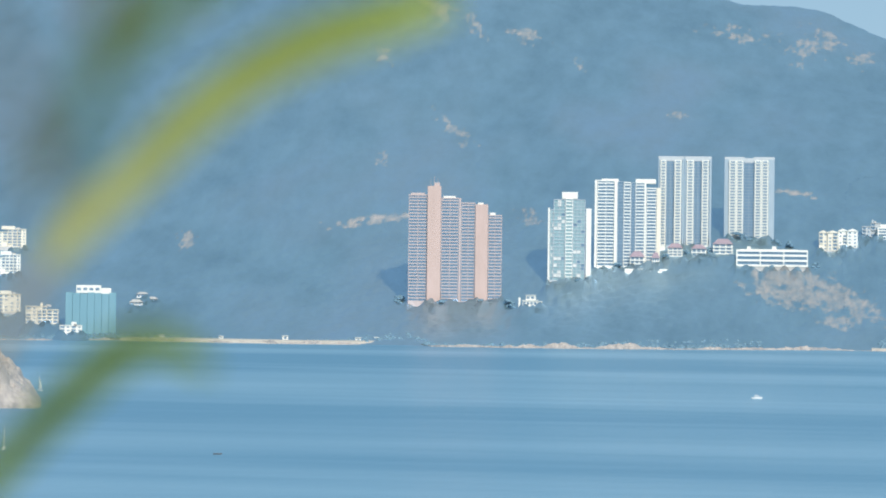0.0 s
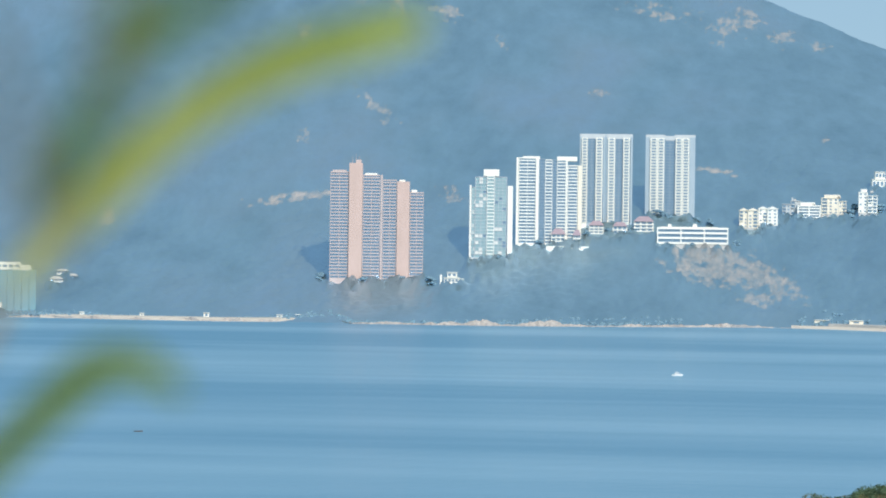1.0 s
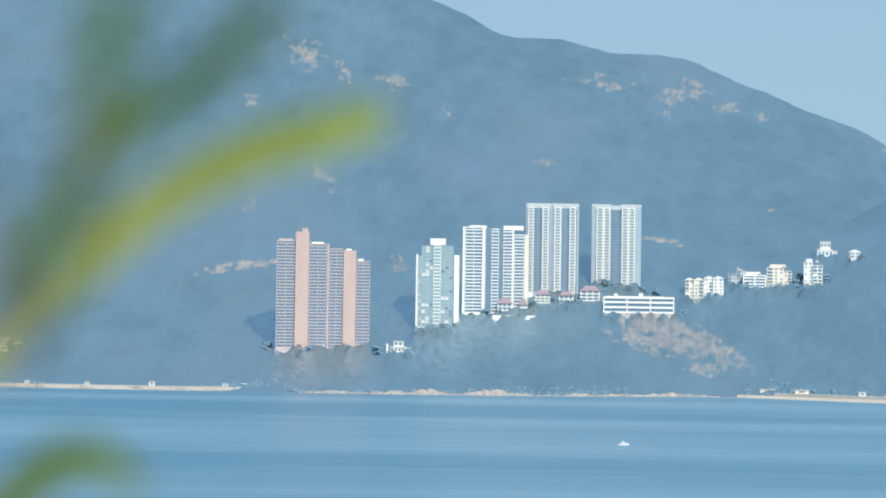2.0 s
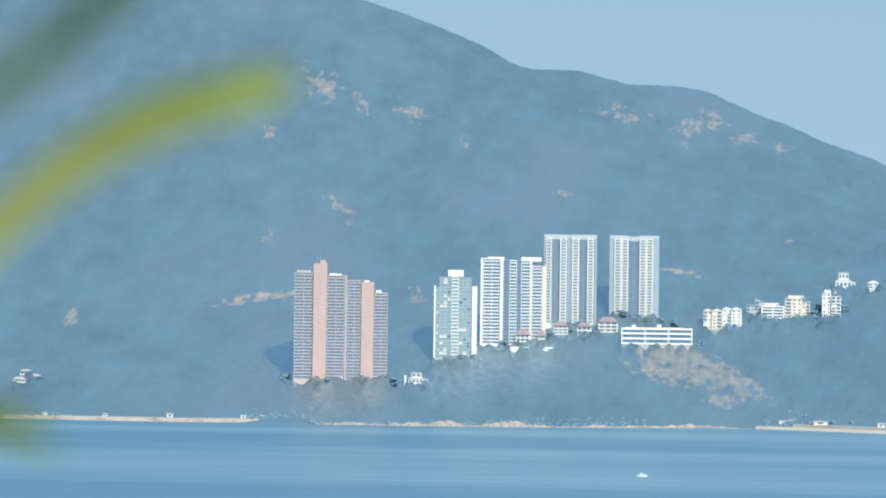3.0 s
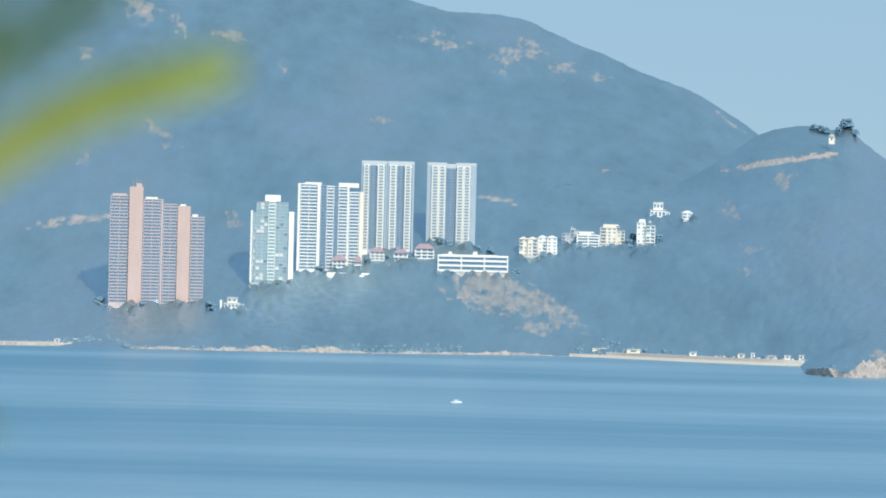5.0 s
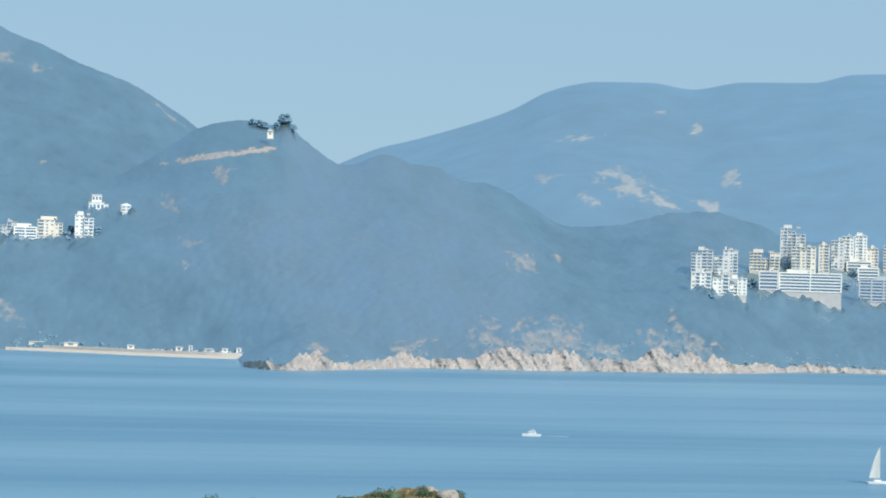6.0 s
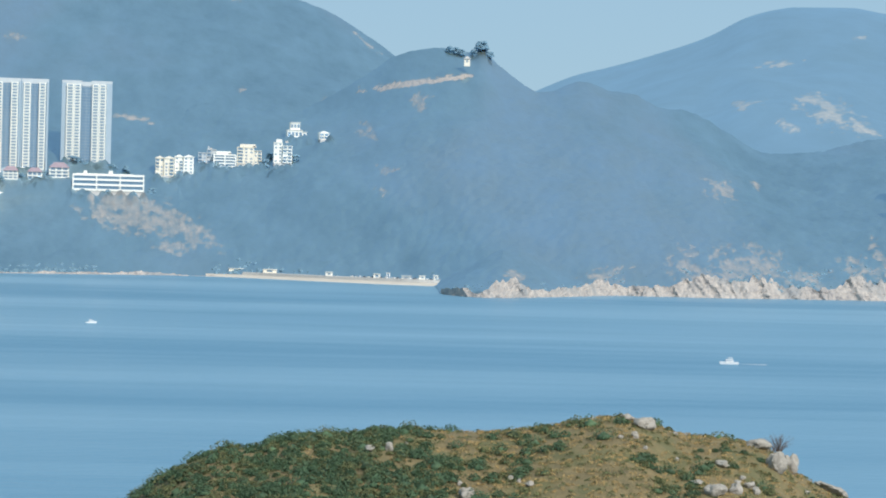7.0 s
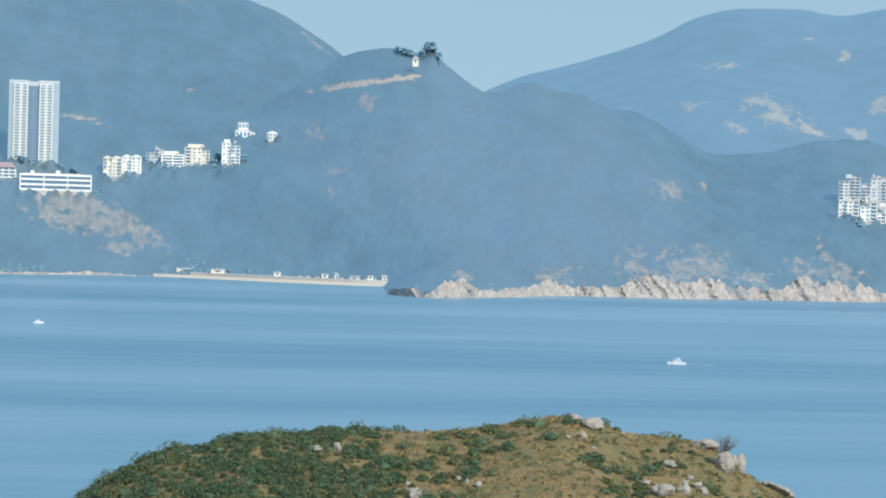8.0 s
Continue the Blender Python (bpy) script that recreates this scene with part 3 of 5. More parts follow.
# ---- bare rock on the slopes ----
def on_land(fn, az, el, d0=1960.0, d1=4320.0):
    """Distance at which the slope is met at each bearing and elevation angle."""
    az, el = np.atleast_1d(az), np.atleast_1d(el)
    d = np.linspace(d0, d1, 170)
    e = np.maximum.accumulate(np.degrees(np.arctan2(fn(az[:, None], d[None, :]) - EYE, d[None, :])), axis=1)
    i = np.clip((e < el[:, None]).sum(1), 1, len(d) - 1)
    k = np.arange(len(az))
    t = np.clip((el - e[k, i - 1]) / np.maximum(e[k, i] - e[k, i - 1], 1e-6), 0, 1)
    return d[i - 1] + t * (d[i] - d[i - 1])


# ---- woods on the lower slopes ----
def clump_field(name, places, material, label, squash=0.75, sub=1, parent=None):
    """Many small tree crowns as one mesh: places are (x, y, z, radius)."""
    bm = bmesh.new()
    bmesh.ops.create_icosphere(bm, subdivisions=sub, radius=1.0)
    base = np.array([v.co[:] for v in bm.verts])
    base[:, 2] = np.where(base[:, 2] < 0, base[:, 2] * 0.3, base[:, 2])       # crowns are domed, flat beneath
    tri = np.array([[v.index for v in f.verts] for f in bm.faces])
    bm.free()
    P = np.array(places)
    n, k = len(P), len(base)
    jit = 1 + (RNG.random((n, k, 1)) - 0.5) * 0.5
    V = base[None] * jit * P[:, None, 3:4] * np.array([1, 1, squash])[None, None] + P[:, None, :3]
    F = (tri[None] + (np.arange(n) * k)[:, None, None]).reshape(-1, 3)
    return tagged(from_np(name, V.reshape(-1, 3), F, material, parent), label, "woods", kind="stuff")


def scatter_woods(fn, shore, az0, az1, deep, count, r0, r1, skip=lambda a, d: False):
    out = []
    while len(out) < count:
        a = RNG.uniform(az0, az1)
        d = float(curve_of(shore, a)) + 8 + deep * RNG.random() ** 1.3
        if skip(a, d):
            continue
        x, y = xy(a, d)
        if fbm(np.array(x / 40.0), np.array(y / 40.0), 2) < 0.1:
            continue
        r = RNG.uniform(r0, r1)
        out.append((float(x), float(y), float(fn(a, d)) - r * 0.15, r))
    return out


def cut_slope(a, d):
    return -1.15 < a < 1.35 and d < 2440


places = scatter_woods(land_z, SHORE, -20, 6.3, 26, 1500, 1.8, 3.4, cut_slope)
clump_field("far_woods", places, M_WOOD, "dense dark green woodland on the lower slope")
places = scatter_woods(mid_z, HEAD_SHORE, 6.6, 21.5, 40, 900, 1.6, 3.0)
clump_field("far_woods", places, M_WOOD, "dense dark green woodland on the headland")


# ---- buildings ----
SHARED = {}


def unit(material):
    if material.name not in SHARED:
        SHARED[material.name] = cube_mesh("block_" + material.name, material)
    return SHARED[material.name]


def building(name, az0, az1, d, el_base, el_top, depth, bays, floor=2.95, yaw=0.0, sink=14.0, body=None, label="", category="building", roof=None, group=""):
    """A block facing the bay. bays: (x0, x1, kind, top, forward, material) with x and top as fractions of width and height.
    kinds: pier (solid), balcony (parapet at each floor), band (thin slab at each floor), wall (plain)."""
    w = d * radians(az1 - az0)
    z0, z1 = float(rise(el_base, d)), float(rise(el_top, d))
    h = z1 - z0
    root = new(name)
    cx, cy = xy((az0 + az1) / 2, d)
    root.matrix_world = pose(float(cx), float(cy), z0, 0, 0, -(az0 + az1) / 2 + yaw)
    tagged(root, label, category, group)
    FEET.append((az0, az1, d))
    body = body or M_GLASS
    pick = random.Random(int(az0 * 100))
    for x0, x1, kind, top, fwd, m in bays:
        a, b, ht = (x0 - 0.5) * w, (x1 - 0.5) * w, h * top
        y0 = -fwd
        if kind in ("pier", "wall"):
            part("pier" if kind == "pier" else "wall", box(bmesh.new(), a, b, y0, depth, -sink, ht, 0.12), m, root)
            continue
        if kind == "window":        # painted wall with a window and a thin sill on every floor
            part("wall", box(bmesh.new(), a, b, y0, depth, -sink, ht, 0.12), m, root)
            count = max(1, int(round(ht / floor)))
            step = ht / count
            for k in range(count):
                share("window", unit(body), root, (a + b) / 2, y0 + 0.05, k * step + 0.85, (b - a) * 0.62, 0.3, step * 0.47)
                share("sill", unit(m), root, (a + b) / 2, y0 - 0.3, k * step + 0.3, b - a + 0.5, 0.8, 0.5)
            continue
        part("plinth", box(bmesh.new(), a + 0.01, b - 0.01, y0 + 0.02, depth - 0.02, -sink, -0.24), m, root)
        glass = part("glazing", box(bmesh.new(), a, b, y0 + 0.6, depth, -0.24, ht - 0.3), body, root)
        count = max(1, int(round(ht / floor)))
        step = ht / count
        tall = 1.0 if kind == "balcony" else 0.5
        for k in range(count + 1):
            share("parapet" if kind == "balcony" else "floor_slab", unit(m), root, (a + b) / 2, (y0 + depth) / 2, k * step - 0.25 + (0 if k < count else -tall + 0.3),
                  b - a, depth - y0 - 0.02, tall)
        if body is M_GREENGLASS and kind == "band":        # pale and open panels among the green glass
            for k in range(count):
                for q in range(3):
                    if pick.random() < 0.16:
                        share("panel", unit(M_PALE if pick.random() < 0.6 else M_GLASS), glass, a + (b - a) * (q + 0.5) / 3, y0 + 0.55, k * step + 0.25, (b - a) / 3.4, 0.3, step - 0.55)
        mul = max(1, int(round((b - a) / (7.5 if kind == "balcony" else 4.5))))
        for k in range(mul + 1):
            share("mullion", unit(m), glass, a + 0.2 + (b - a - 0.4) * k / mul, y0 + 0.9, -0.2, 0.38, 1.5, ht + 0.15)
    if roof:
        for x0, x1, za, zb, m in roof:
            part("roof_block", box(bmesh.new(), (x0 - 0.5) * w, (x1 - 0.5) * w, 0.5, depth - 1, za * h - 0.05, zb * h, 0.1), m, root)
    return root


def ground_d(az0, az1, el):
    """Distance at which the land carries a building with that foot."""
    return float(on_land(lambda a, d: land_z(a, d) + 3.0, (az0 + az1) / 2, el, 1990.0, 2690.0)[0])


B, S, PI, W = "balcony", "band", "pier", "wall"
# pink-tiled slab of flats
building("apartment_tower", -8.92, -6.87, ground_d(-8.92, -6.87, -0.92), -0.92, 1.62, 22,
         [(0.0, 0.195, B, 0.925, 0.0, M_PINKPALE), (0.2, 0.345, PI, 1.0, 2.2, M_PINK), (0.35, 0.535, B, 0.9, 0.5, M_PINKPALE), (0.54, 0.56, PI, 0.9, 0.9, M_PINKPALE),
          (0.565, 0.71, B, 0.86, 0.5, M_PINKPALE), (0.715, 0.85, PI, 0.845, 2.2, M_PINK), (0.855, 1.0, B, 0.755, 0.0, M_PINKPALE)],
         label="tall pink-tiled apartment tower with solid stair shafts", group="towers on the shore",
         roof=[(0.02, 0.17, 0.925, 0.94, M_PINKPALE), (0.27, 0.33, 1.0, 1.03, M_PINKPALE), (0.37, 0.5, 0.9, 0.915, M_WHITE), (0.74, 0.8, 0.845, 0.86, M_WHITE), (0.87, 0.93, 0.755, 0.775, M_WHITE)])
for k in range(3):      # aerials on the tallest shaft
    shaft = bpy.data.objects["apartment_tower"]
    top_z = float(rise(1.62, ground_d(-8.92, -6.87, -0.92)) - rise(-0.92, ground_d(-8.92, -6.87, -0.92)))
    part("aerial", cyl(bmesh.new(), (-23 + 3.2 * k, 4, top_z), (-23 + 3.2 * k, 4, top_z + 7 + 2 * (k % 2)), 0.22, 0.12, 6), M_PINKPALE, shaft)
# green glass tower
building("apartment_tower", -5.86, -4.91, ground_d(-5.86, -4.91, -0.42), -0.42, 1.52, 20,
         [(0.0, 0.04, PI, 0.82, 0.8, M_WHITE), (0.045, 0.13, S, 0.8, 0.0, M_GREY), (0.13, 0.4, S, 0.915, 0.6, M_GREY), (0.405, 0.57, B, 0.93, 1.6, M_WHITE),
          (0.575, 0.86, S, 0.915, 0.6, M_GREY), (0.88, 1.0, PI, 0.815, 0.4, M_WHITE)], body=M_GREENGLASS, floor=3.2,
         label="slim apartment tower of green glass with white balconies", group="towers on the shore", roof=[(0.32, 0.68, 0.925, 1.0, M_WHITE)])
# broad white tower
building("apartment_tower", -4.84, -3.405, ground_d(-4.84, -3.405, -0.1), -0.1, 1.82, 20,
         [(0.0, 0.035, PI, 0.985, 0.6, M_WHITE), (0.04, 0.3, B, 0.985, 0.0, M_WHITE), (0.3, 0.345, PI, 0.97, 1.0, M_WHITE), (0.35, 0.44, S, 0.97, -0.5, M_BLUEGREY),
          (0.445, 0.55, B, 0.965, 0.4, M_WHITE), (0.555, 0.62, S, 0.96, -0.5, M_BLUEGREY), (0.625, 0.76, B, 0.965, 0.3, M_WHITE), (0.76, 0.785, PI, 0.96, 0.6, M_WHITE),
          (0.79, 0.94, B, 0.9, 1.0, M_WHITE), (0.945, 1.0, PI, 0.9, 1.3, M_CREAM)], floor=3.1,
         label="broad white apartment tower with stacked balconies", group="towers on the shore", roof=[(0.1, 0.36, 0.97, 1.0, M_WHITE), (0.62, 0.93, 0.95, 1.0, M_WHITE)])
# the pair of towers behind
TW = lambda x0, x1: (x0, x1, "window", 0.955, 1.0, M_WHITE)
building("apartment_tower", -3.455, -2.295, ground_d(-3.455, -2.295, 0.38), 0.38, 2.325, 20,
         [(0.0, 0.03, PI, 0.97, 0.0, M_BLUEGREY), TW(0.04, 0.145), (0.15, 0.3, S, 0.955, -0.5, M_BLUEGREY), TW(0.305, 0.435), (0.45, 0.485, PI, 0.97, 0.1, M_BLUEGREY), (0.495, 0.52, PI, 0.97, 0.1, M_BLUEGREY),
          TW(0.535, 0.665), (0.67, 0.815, S, 0.955, -0.5, M_BLUEGREY), TW(0.82, 0.945), (0.96, 1.0, PI, 0.97, 0.0, M_BLUEGREY)], floor=2.9,
         label="tall cream-and-grey apartment tower with ribbed balconies", group="towers on the shore", roof=[(0.0, 0.485, 0.945, 1.0, M_GREY), (0.495, 1.0, 0.945, 1.0, M_GREY)])
building("apartment_tower", -2.015, -0.93, ground_d(-2.015, -0.93, 0.55), 0.55, 2.32, 20,
         [(0.0, 0.09, W, 0.97, 0.0, M_BLUEGREY), TW(0.095, 0.24), TW(0.245, 0.375), (0.38, 0.6, S, 0.955, -0.5, M_BLUEGREY), TW(0.605, 0.74), TW(0.745, 0.88), (0.885, 1.0, W, 0.97, 0.0, M_BLUEGREY)], floor=2.9,
         label="tall cream-and-grey apartment tower with a recessed centre", group="towers on the shore", roof=[(0.0, 0.4, 0.945, 1.0, M_GREY), (0.4, 0.58, 0.93, 0.985, M_GREY), (0.58, 1.0, 0.945, 1.0, M_GREY)])


def gable_bm(x0, x1, y0, y1, z, h):
    """A pitched roof with its gable to the bay."""
    bm = bmesh.new()
    xm = (x0 + x1) / 2
    ends = []
    for y in (y0, y1):
        ends.append([bm.verts.new((x, y, zz)) for x, zz in ((x0, z), (x1, z), (x1, z + 0.5), (xm, z + h), (x0, z + 0.5))])
    bm.faces.new(ends[0])
    bm.faces.new(ends[1][::-1])
    for k in range(5):
        bm.faces.new((ends[0][k], ends[1][k], ends[1][(k + 1) % 5], ends[0][(k + 1) % 5]))
    return bm


def block(az0, az1, el0, el1, m=M_WHITE, kind=B, depth=12, label="", floor=3.1, name="apartment_block", yaw=0.0, piers=2, top=None, gable=False):
    """A lower block: painted walls, a window and a balcony in each bay of each storey, and a broken roofline."""
    d = min(ground_d(a, a, el0) for a in (az0, (az0 + az1) / 2, az1))
    w, z0, h = d * radians(az1 - az0), float(rise(el0, d)), d * (math.tan(radians(el1)) - math.tan(radians(el0)))
    root = new(name)
    cx, cy = xy((az0 + az1) / 2, d)
    root.matrix_world = pose(float(cx), float(cy), z0, 0, 0, -(az0 + az1) / 2 + yaw)
    tagged(root, label, "building")
    FEET.append((az0, az1, d))
    tallest = int(abs(az0) * 10)
    part("plinth", box(bmesh.new(), -w / 2 + 0.3, w / 2 - 0.3, 0.4, depth - 0.4, -16, 0.0), M_CONC, root)
    n = max(2, int(round(h / floor)))
    step = h / n
    if kind == S:      # ribbon windows between solid bands, with end walls
        glass = part("glazing", box(bmesh.new(), -w / 2 + 0.3, w / 2 - 0.3, 0.9, depth, 0, h - 0.3), M_GLASS, root)
        for k in range(n + 1):
            share("balcony", unit(m), root, 0, depth / 2 - 0.1, k * step - (0.2 if k < n else 0.6), w, depth + 0.2, step * 0.4)
        for k in range(piers + 1):
            share("pier", unit(m), root, -w / 2 + 0.6 + (w - 1.2) * k / piers, depth / 2 - 0.2, 0, 1.1, depth + 0.5, h + 0.4)
    else:              # two to four stepped volumes, each with its own height, setback and roof edge
        pick = random.Random(int(az0 * 1000))
        vols = max(1, min(4, int(round(w / 8.5))))
        cuts = [-w / 2 + w * (k + (pick.uniform(-0.2, 0.2) if 0 < k < vols else 0)) / vols for k in range(vols + 1)]
        for v in range(vols):
            x0, x1 = cuts[v] + 0.02, cuts[v + 1] - 0.02
            y0 = pick.choice((0.0, 0.9, 1.8, 2.6))
            floors = n if v == tallest % vols else max(2, n - pick.choice((0, 0, 1, 1, 2)))
            ht = floors * step
            wall = part("wall", box(bmesh.new(), x0, x1, y0, depth, 0, ht, 0.12), m, root)
            if gable:
                part("gable_roof", gable_bm(x0 - 0.4, x1 + 0.4, y0 - 0.8, depth, ht, 2.6), m, root, "pitched white roof")
            else:
                part("roof_edge", box(bmesh.new(), x0 - 0.25, x1 + 0.25, y0 - 0.7, depth - 0.1, ht, ht + 0.55, 0.06), m, root)
            cols = max(1, int(round((x1 - x0) / 4.4)))
            for c in range(cols):
                x, cw = x0 + (x1 - x0) * (c + 0.5) / cols, (x1 - x0) / cols
                deep = pick.random() < 0.65
                for k in range(floors):
                    if pick.random() < 0.1:
                        continue
                    share("window", unit(M_GLASS), wall, x, y0 + 0.1, k * step + (0.75 if deep else 1.0), cw * (0.74 if deep else 0.42), 0.3, step * (0.6 if deep else 0.42))
                    if deep:
                        share("balcony", unit(m), root, x, y0 - 0.6, k * step - 0.1, cw * 0.86, 1.3, 0.75)
    for x0, x1, za, zb, rm in [(0.12 + 0.2 * (int(az0 * 37) % 3), 0.45 + 0.15 * (int(az0 * 23) % 3), 1.0, 1.0 + 3.4 / h, m), (0.62, 0.78, 1.0, 1.0 + 2.0 / h, M_CONC)] if top is None else top:
        part("roof_block", box(bmesh.new(), (x0 - 0.5) * w, (x1 - 0.5) * w, 1.5, depth - 2, za * h - 0.05, zb * h, 0.1), rm, root)
    return root


def villa(az0, az1, el0, el1, label, roof_m=M_ROOF, m=M_WHITE):
    """A small house with storeys and a hipped tile roof."""
    d = ground_d(az0, az1, el0)
    w = d * radians(az1 - az0)
    z0, z1 = float(rise(el0, d)), float(rise(el1, d))
    h = (z1 - z0) * 0.66
    root = new("villa")
    cx, cy = xy((az0 + az1) / 2, d)
    root.matrix_world = pose(float(cx), float(cy), z0, 0, 0, -(az0 + az1) / 2)
    tagged(root, label, "house")
    FEET.append((az0, az1, d))
    n = max(1, round(h / 3.2))
    part("wall", box(bmesh.new(), -w / 2, w / 2, 1.2, 10, -6, h, 0.1), m, root)
    for k in range(n):
        part("balcony", box(bmesh.new(), -w / 2 - 0.2, w / 2 + 0.2, -0.2, 1.3, k * h / n - 0.3, k * h / n + 0.7), m, root)
        for q in range(3):
            x = (q - 1) * w * 0.31
            part("window", box(bmesh.new(), x - w * 0.11, x + w * 0.11, 1.05, 1.6, k * h / n + 0.8, (k + 1) * h / n - 0.45), M_GLASS, root)
    bm = bmesh.new()
    top = (z1 - z0) - h
    lo = [bm.verts.new(v) for v in ((-w / 2 - 0.6, -0.4, h), (w / 2 + 0.6, -0.4, h), (w / 2 + 0.6, 10.5, h), (-w / 2 - 0.6, 10.5, h))]
    hi = [bm.verts.new(v) for v in ((-w / 4, 4.5, h + top), (w / 4, 4.5, h + top), (w / 4, 6, h + top), (-w / 4, 6, h + top))]
    bm.faces.new(lo[::-1])
    bm.faces.new(hi)
    for k in range(4):
        bm.faces.new((lo[k], lo[(k + 1) % 4], hi[(k + 1) % 4], hi[k]))
    part("roof", bm, roof_m, root, "red clay tile roof" if roof_m is M_ROOF else "")
    return root


def hill_villa(az0, az1, el0, el1, label, tower=False, yaw=0.0):
    """A modern hillside house: stacked white volumes, deep-set windows, thin overhanging roofs and a terrace."""
    d = ground_d(az0, az1, el0)
    w, z0, h = d * radians(az1 - az0), float(rise(el0, d)), d * (math.tan(radians(el1)) - math.tan(radians(el0)))
    root = new("villa")
    cx, cy = xy((az0 + az1) / 2, d)
    root.matrix_world = pose(float(cx), float(cy), z0, 0, 0, -(az0 + az1) / 2 + yaw)
    tagged(root, label, "house")
    FEET.append((az0, az1, d))
    lo = h * 0.52
    for x0, x1, y0, za, zb in ((-0.5, 0.28, 0.0, -6.0, lo), (0.3, 0.5, 1.6, -6.0, lo * 0.8), (-0.34, 0.16, 1.8, lo + 0.42, h)):
        a, b = x0 * w, x1 * w
        wall = part("wall", box(bmesh.new(), a, b, y0, 10, za, zb, 0.1), M_WHITE, root)
        part("roof", box(bmesh.new(), a - 0.6, b + 0.5, y0 - 0.9, 10.3, zb, zb + 0.4, 0.05), M_WHITE, root)
        n = max(1, int(round((b - a) / 3.6)))
        base = max(za, 0.0)
        for k in range(n):
            x = a + (b - a) * (k + 0.5) / n
            part("window", box(bmesh.new(), x - (b - a) / n * 0.33, x + (b - a) / n * 0.33, y0 - 0.06, y0 + 0.4, base + (zb - base) * 0.3, zb - (zb - base) * 0.22), M_GLASS, wall)
    part("terrace", box(bmesh.new(), -w * 0.55, w * 0.5, -3.2, -0.95, -5.0, 0.35, 0.1), M_WHITE, root)
    if tower:
        part("stair_tower", box(bmesh.new(), -w * 0.74, -w * 0.63, 2, 5, -6, h * 0.8, 0.2), M_WHITE, root)
    return root


TOWN = "white villa with a red tiled roof below the towers"
for a0, a1, e0, e1 in ((-3.231, -2.91, 0.135, 0.42), (-2.713, -2.394, 0.129, 0.401), (-2.247, -1.818, 0.197, 0.53),
                          (-4.055, -3.746, -0.122, 0.237), (-3.573, -3.413, -0.142, 0.217)):
    villa(a0, a1, e0, e1, TOWN)
del FEET[-2:]        # a terrace, not trees, lies before the last two
bm = bmesh.new()
box(bm, -27, 27, 0, 14, -6, 3.0, 0.4)
box(bm, -14, 8, -3, 2, -6, 1.2, 0.4)
ob = part("terrace", bm, M_WHITE)
d = ground_d(-4.17, -2.9, -0.2)
cx, cy = xy(-3.54, d)
ob.matrix_world = pose(float(cx), float(cy), float(rise(-0.22, d)), 0, 0, 3.5)
tagged(ob, "white retaining terrace in front of the villas", "terrace")
block(-1.741, -0.189, -0.062, 0.27, kind=S, depth=16, piers=3, floor=4.3, label="long low white block with ribbon balconies",
      top=[(0.05, 0.85, 0.98, 1.12, M_WHITE), (0.15, 0.2, 1.12, 1.3, M_WHITE), (0.5, 0.56, 1.12, 1.32, M_WHITE)])
hill_villa(-6.4, -5.99, -1.0, -0.76, "small white house among trees above the shore", tower=True, yaw=-6)

# terraces of villas further along the slope
block(0.045, 0.45, 0.3, 0.68, M_CREAM, label="cream terraced apartment block on the slope", gable=True, top=())
block(0.46, 0.876, 0.36, 0.72, M_WHITE, label="white terraced apartment block on the slope", gable=True, top=())
block(0.969, 1.36, 0.6, 0.9, M_GREY, label="grey low block on the slope", piers=1)
block(1.3, 1.803, 0.54, 0.8, M_WHITE, S, label="white low block with long balconies", floor=2.8)
block(1.81, 2.354, 0.62, 0.97, M_CREAM, label="pale square apartment block on the slope", piers=3)
block(2.611, 3.018, 0.66, 1.1, M_WHITE, label="small white block beside trees", piers=1)
hill_villa(2.9, 3.33, 1.2, 1.55, "white hillside villa with flat roofs and dark windows", yaw=8)
block(3.62, 3.84, 1.2, 1.33, M_WHITE, label="small white gabled house on the ridge", depth=8, gable=True, top=(), yaw=18)

# western end of the bay
block(-17.239, -16.536, -1.484, -1.12, M_CREAM, depth=14, label="yellow-cream apartment block by the shore", piers=2, floor=2.9)
block(-16.507, -16.021, -1.74, -1.53, M_WHITE, depth=8, label="low white boathouse at the shore", piers=1)
block(-17.85, -17.247, 0.176, 0.55, M_CREAM, label="cream apartment block up the slope")
block(-17.85, -17.361, -0.412, 0.0, M_WHITE, label="white apartment block up the slope")
block(-17.85, -17.351, -1.245, -0.86, M_CREAM, label="cream apartment block near the shore")
d = 2360
w = d * radians(-15.294 + 16.391)
root = new("scaffolded_tower")
cx, cy = xy(-15.84, d)
root.matrix_world = pose(float(cx), float(cy), float(rise(-1.70, d)), 0, 0, 15.84)
tagged(root, "building wrapped in blue-green scaffold netting", "building")
hh = float(rise(-0.8, d) - rise(-1.70, d))
for k in range(7):
    x0 = -w / 2 + k * w / 7
    bulge = 0.6 + 0.3 * (k % 2)
    part("net_panel", box(bmesh.new(), x0 + 0.05, x0 + w / 7 - 0.05, -bulge, 14, -6, hh - (k % 3) * 0.5, 0.3), M_NET, root)
part("top_storey", box(bmesh.new(), -w * 0.29, w * 0.2, 1, 12, hh - 0.5, hh + 6.5, 0.2), M_WHITE, root, "unwrapped white top storey")
part("top_storey", box(bmesh.new(), w * 0.2, w * 0.4, 0, 12, hh - 2.5, hh + 4.0, 0.2), M_WHITE, root, "unwrapped white top storey")
for k in range(4):
    part("window", box(bmesh.new(), -w * 0.27 + k * w * 0.12, -w * 0.27 + k * w * 0.12 + 3.4, 0.85, 2, hh + 2.0, hh + 4.2), M_GLASS, root)

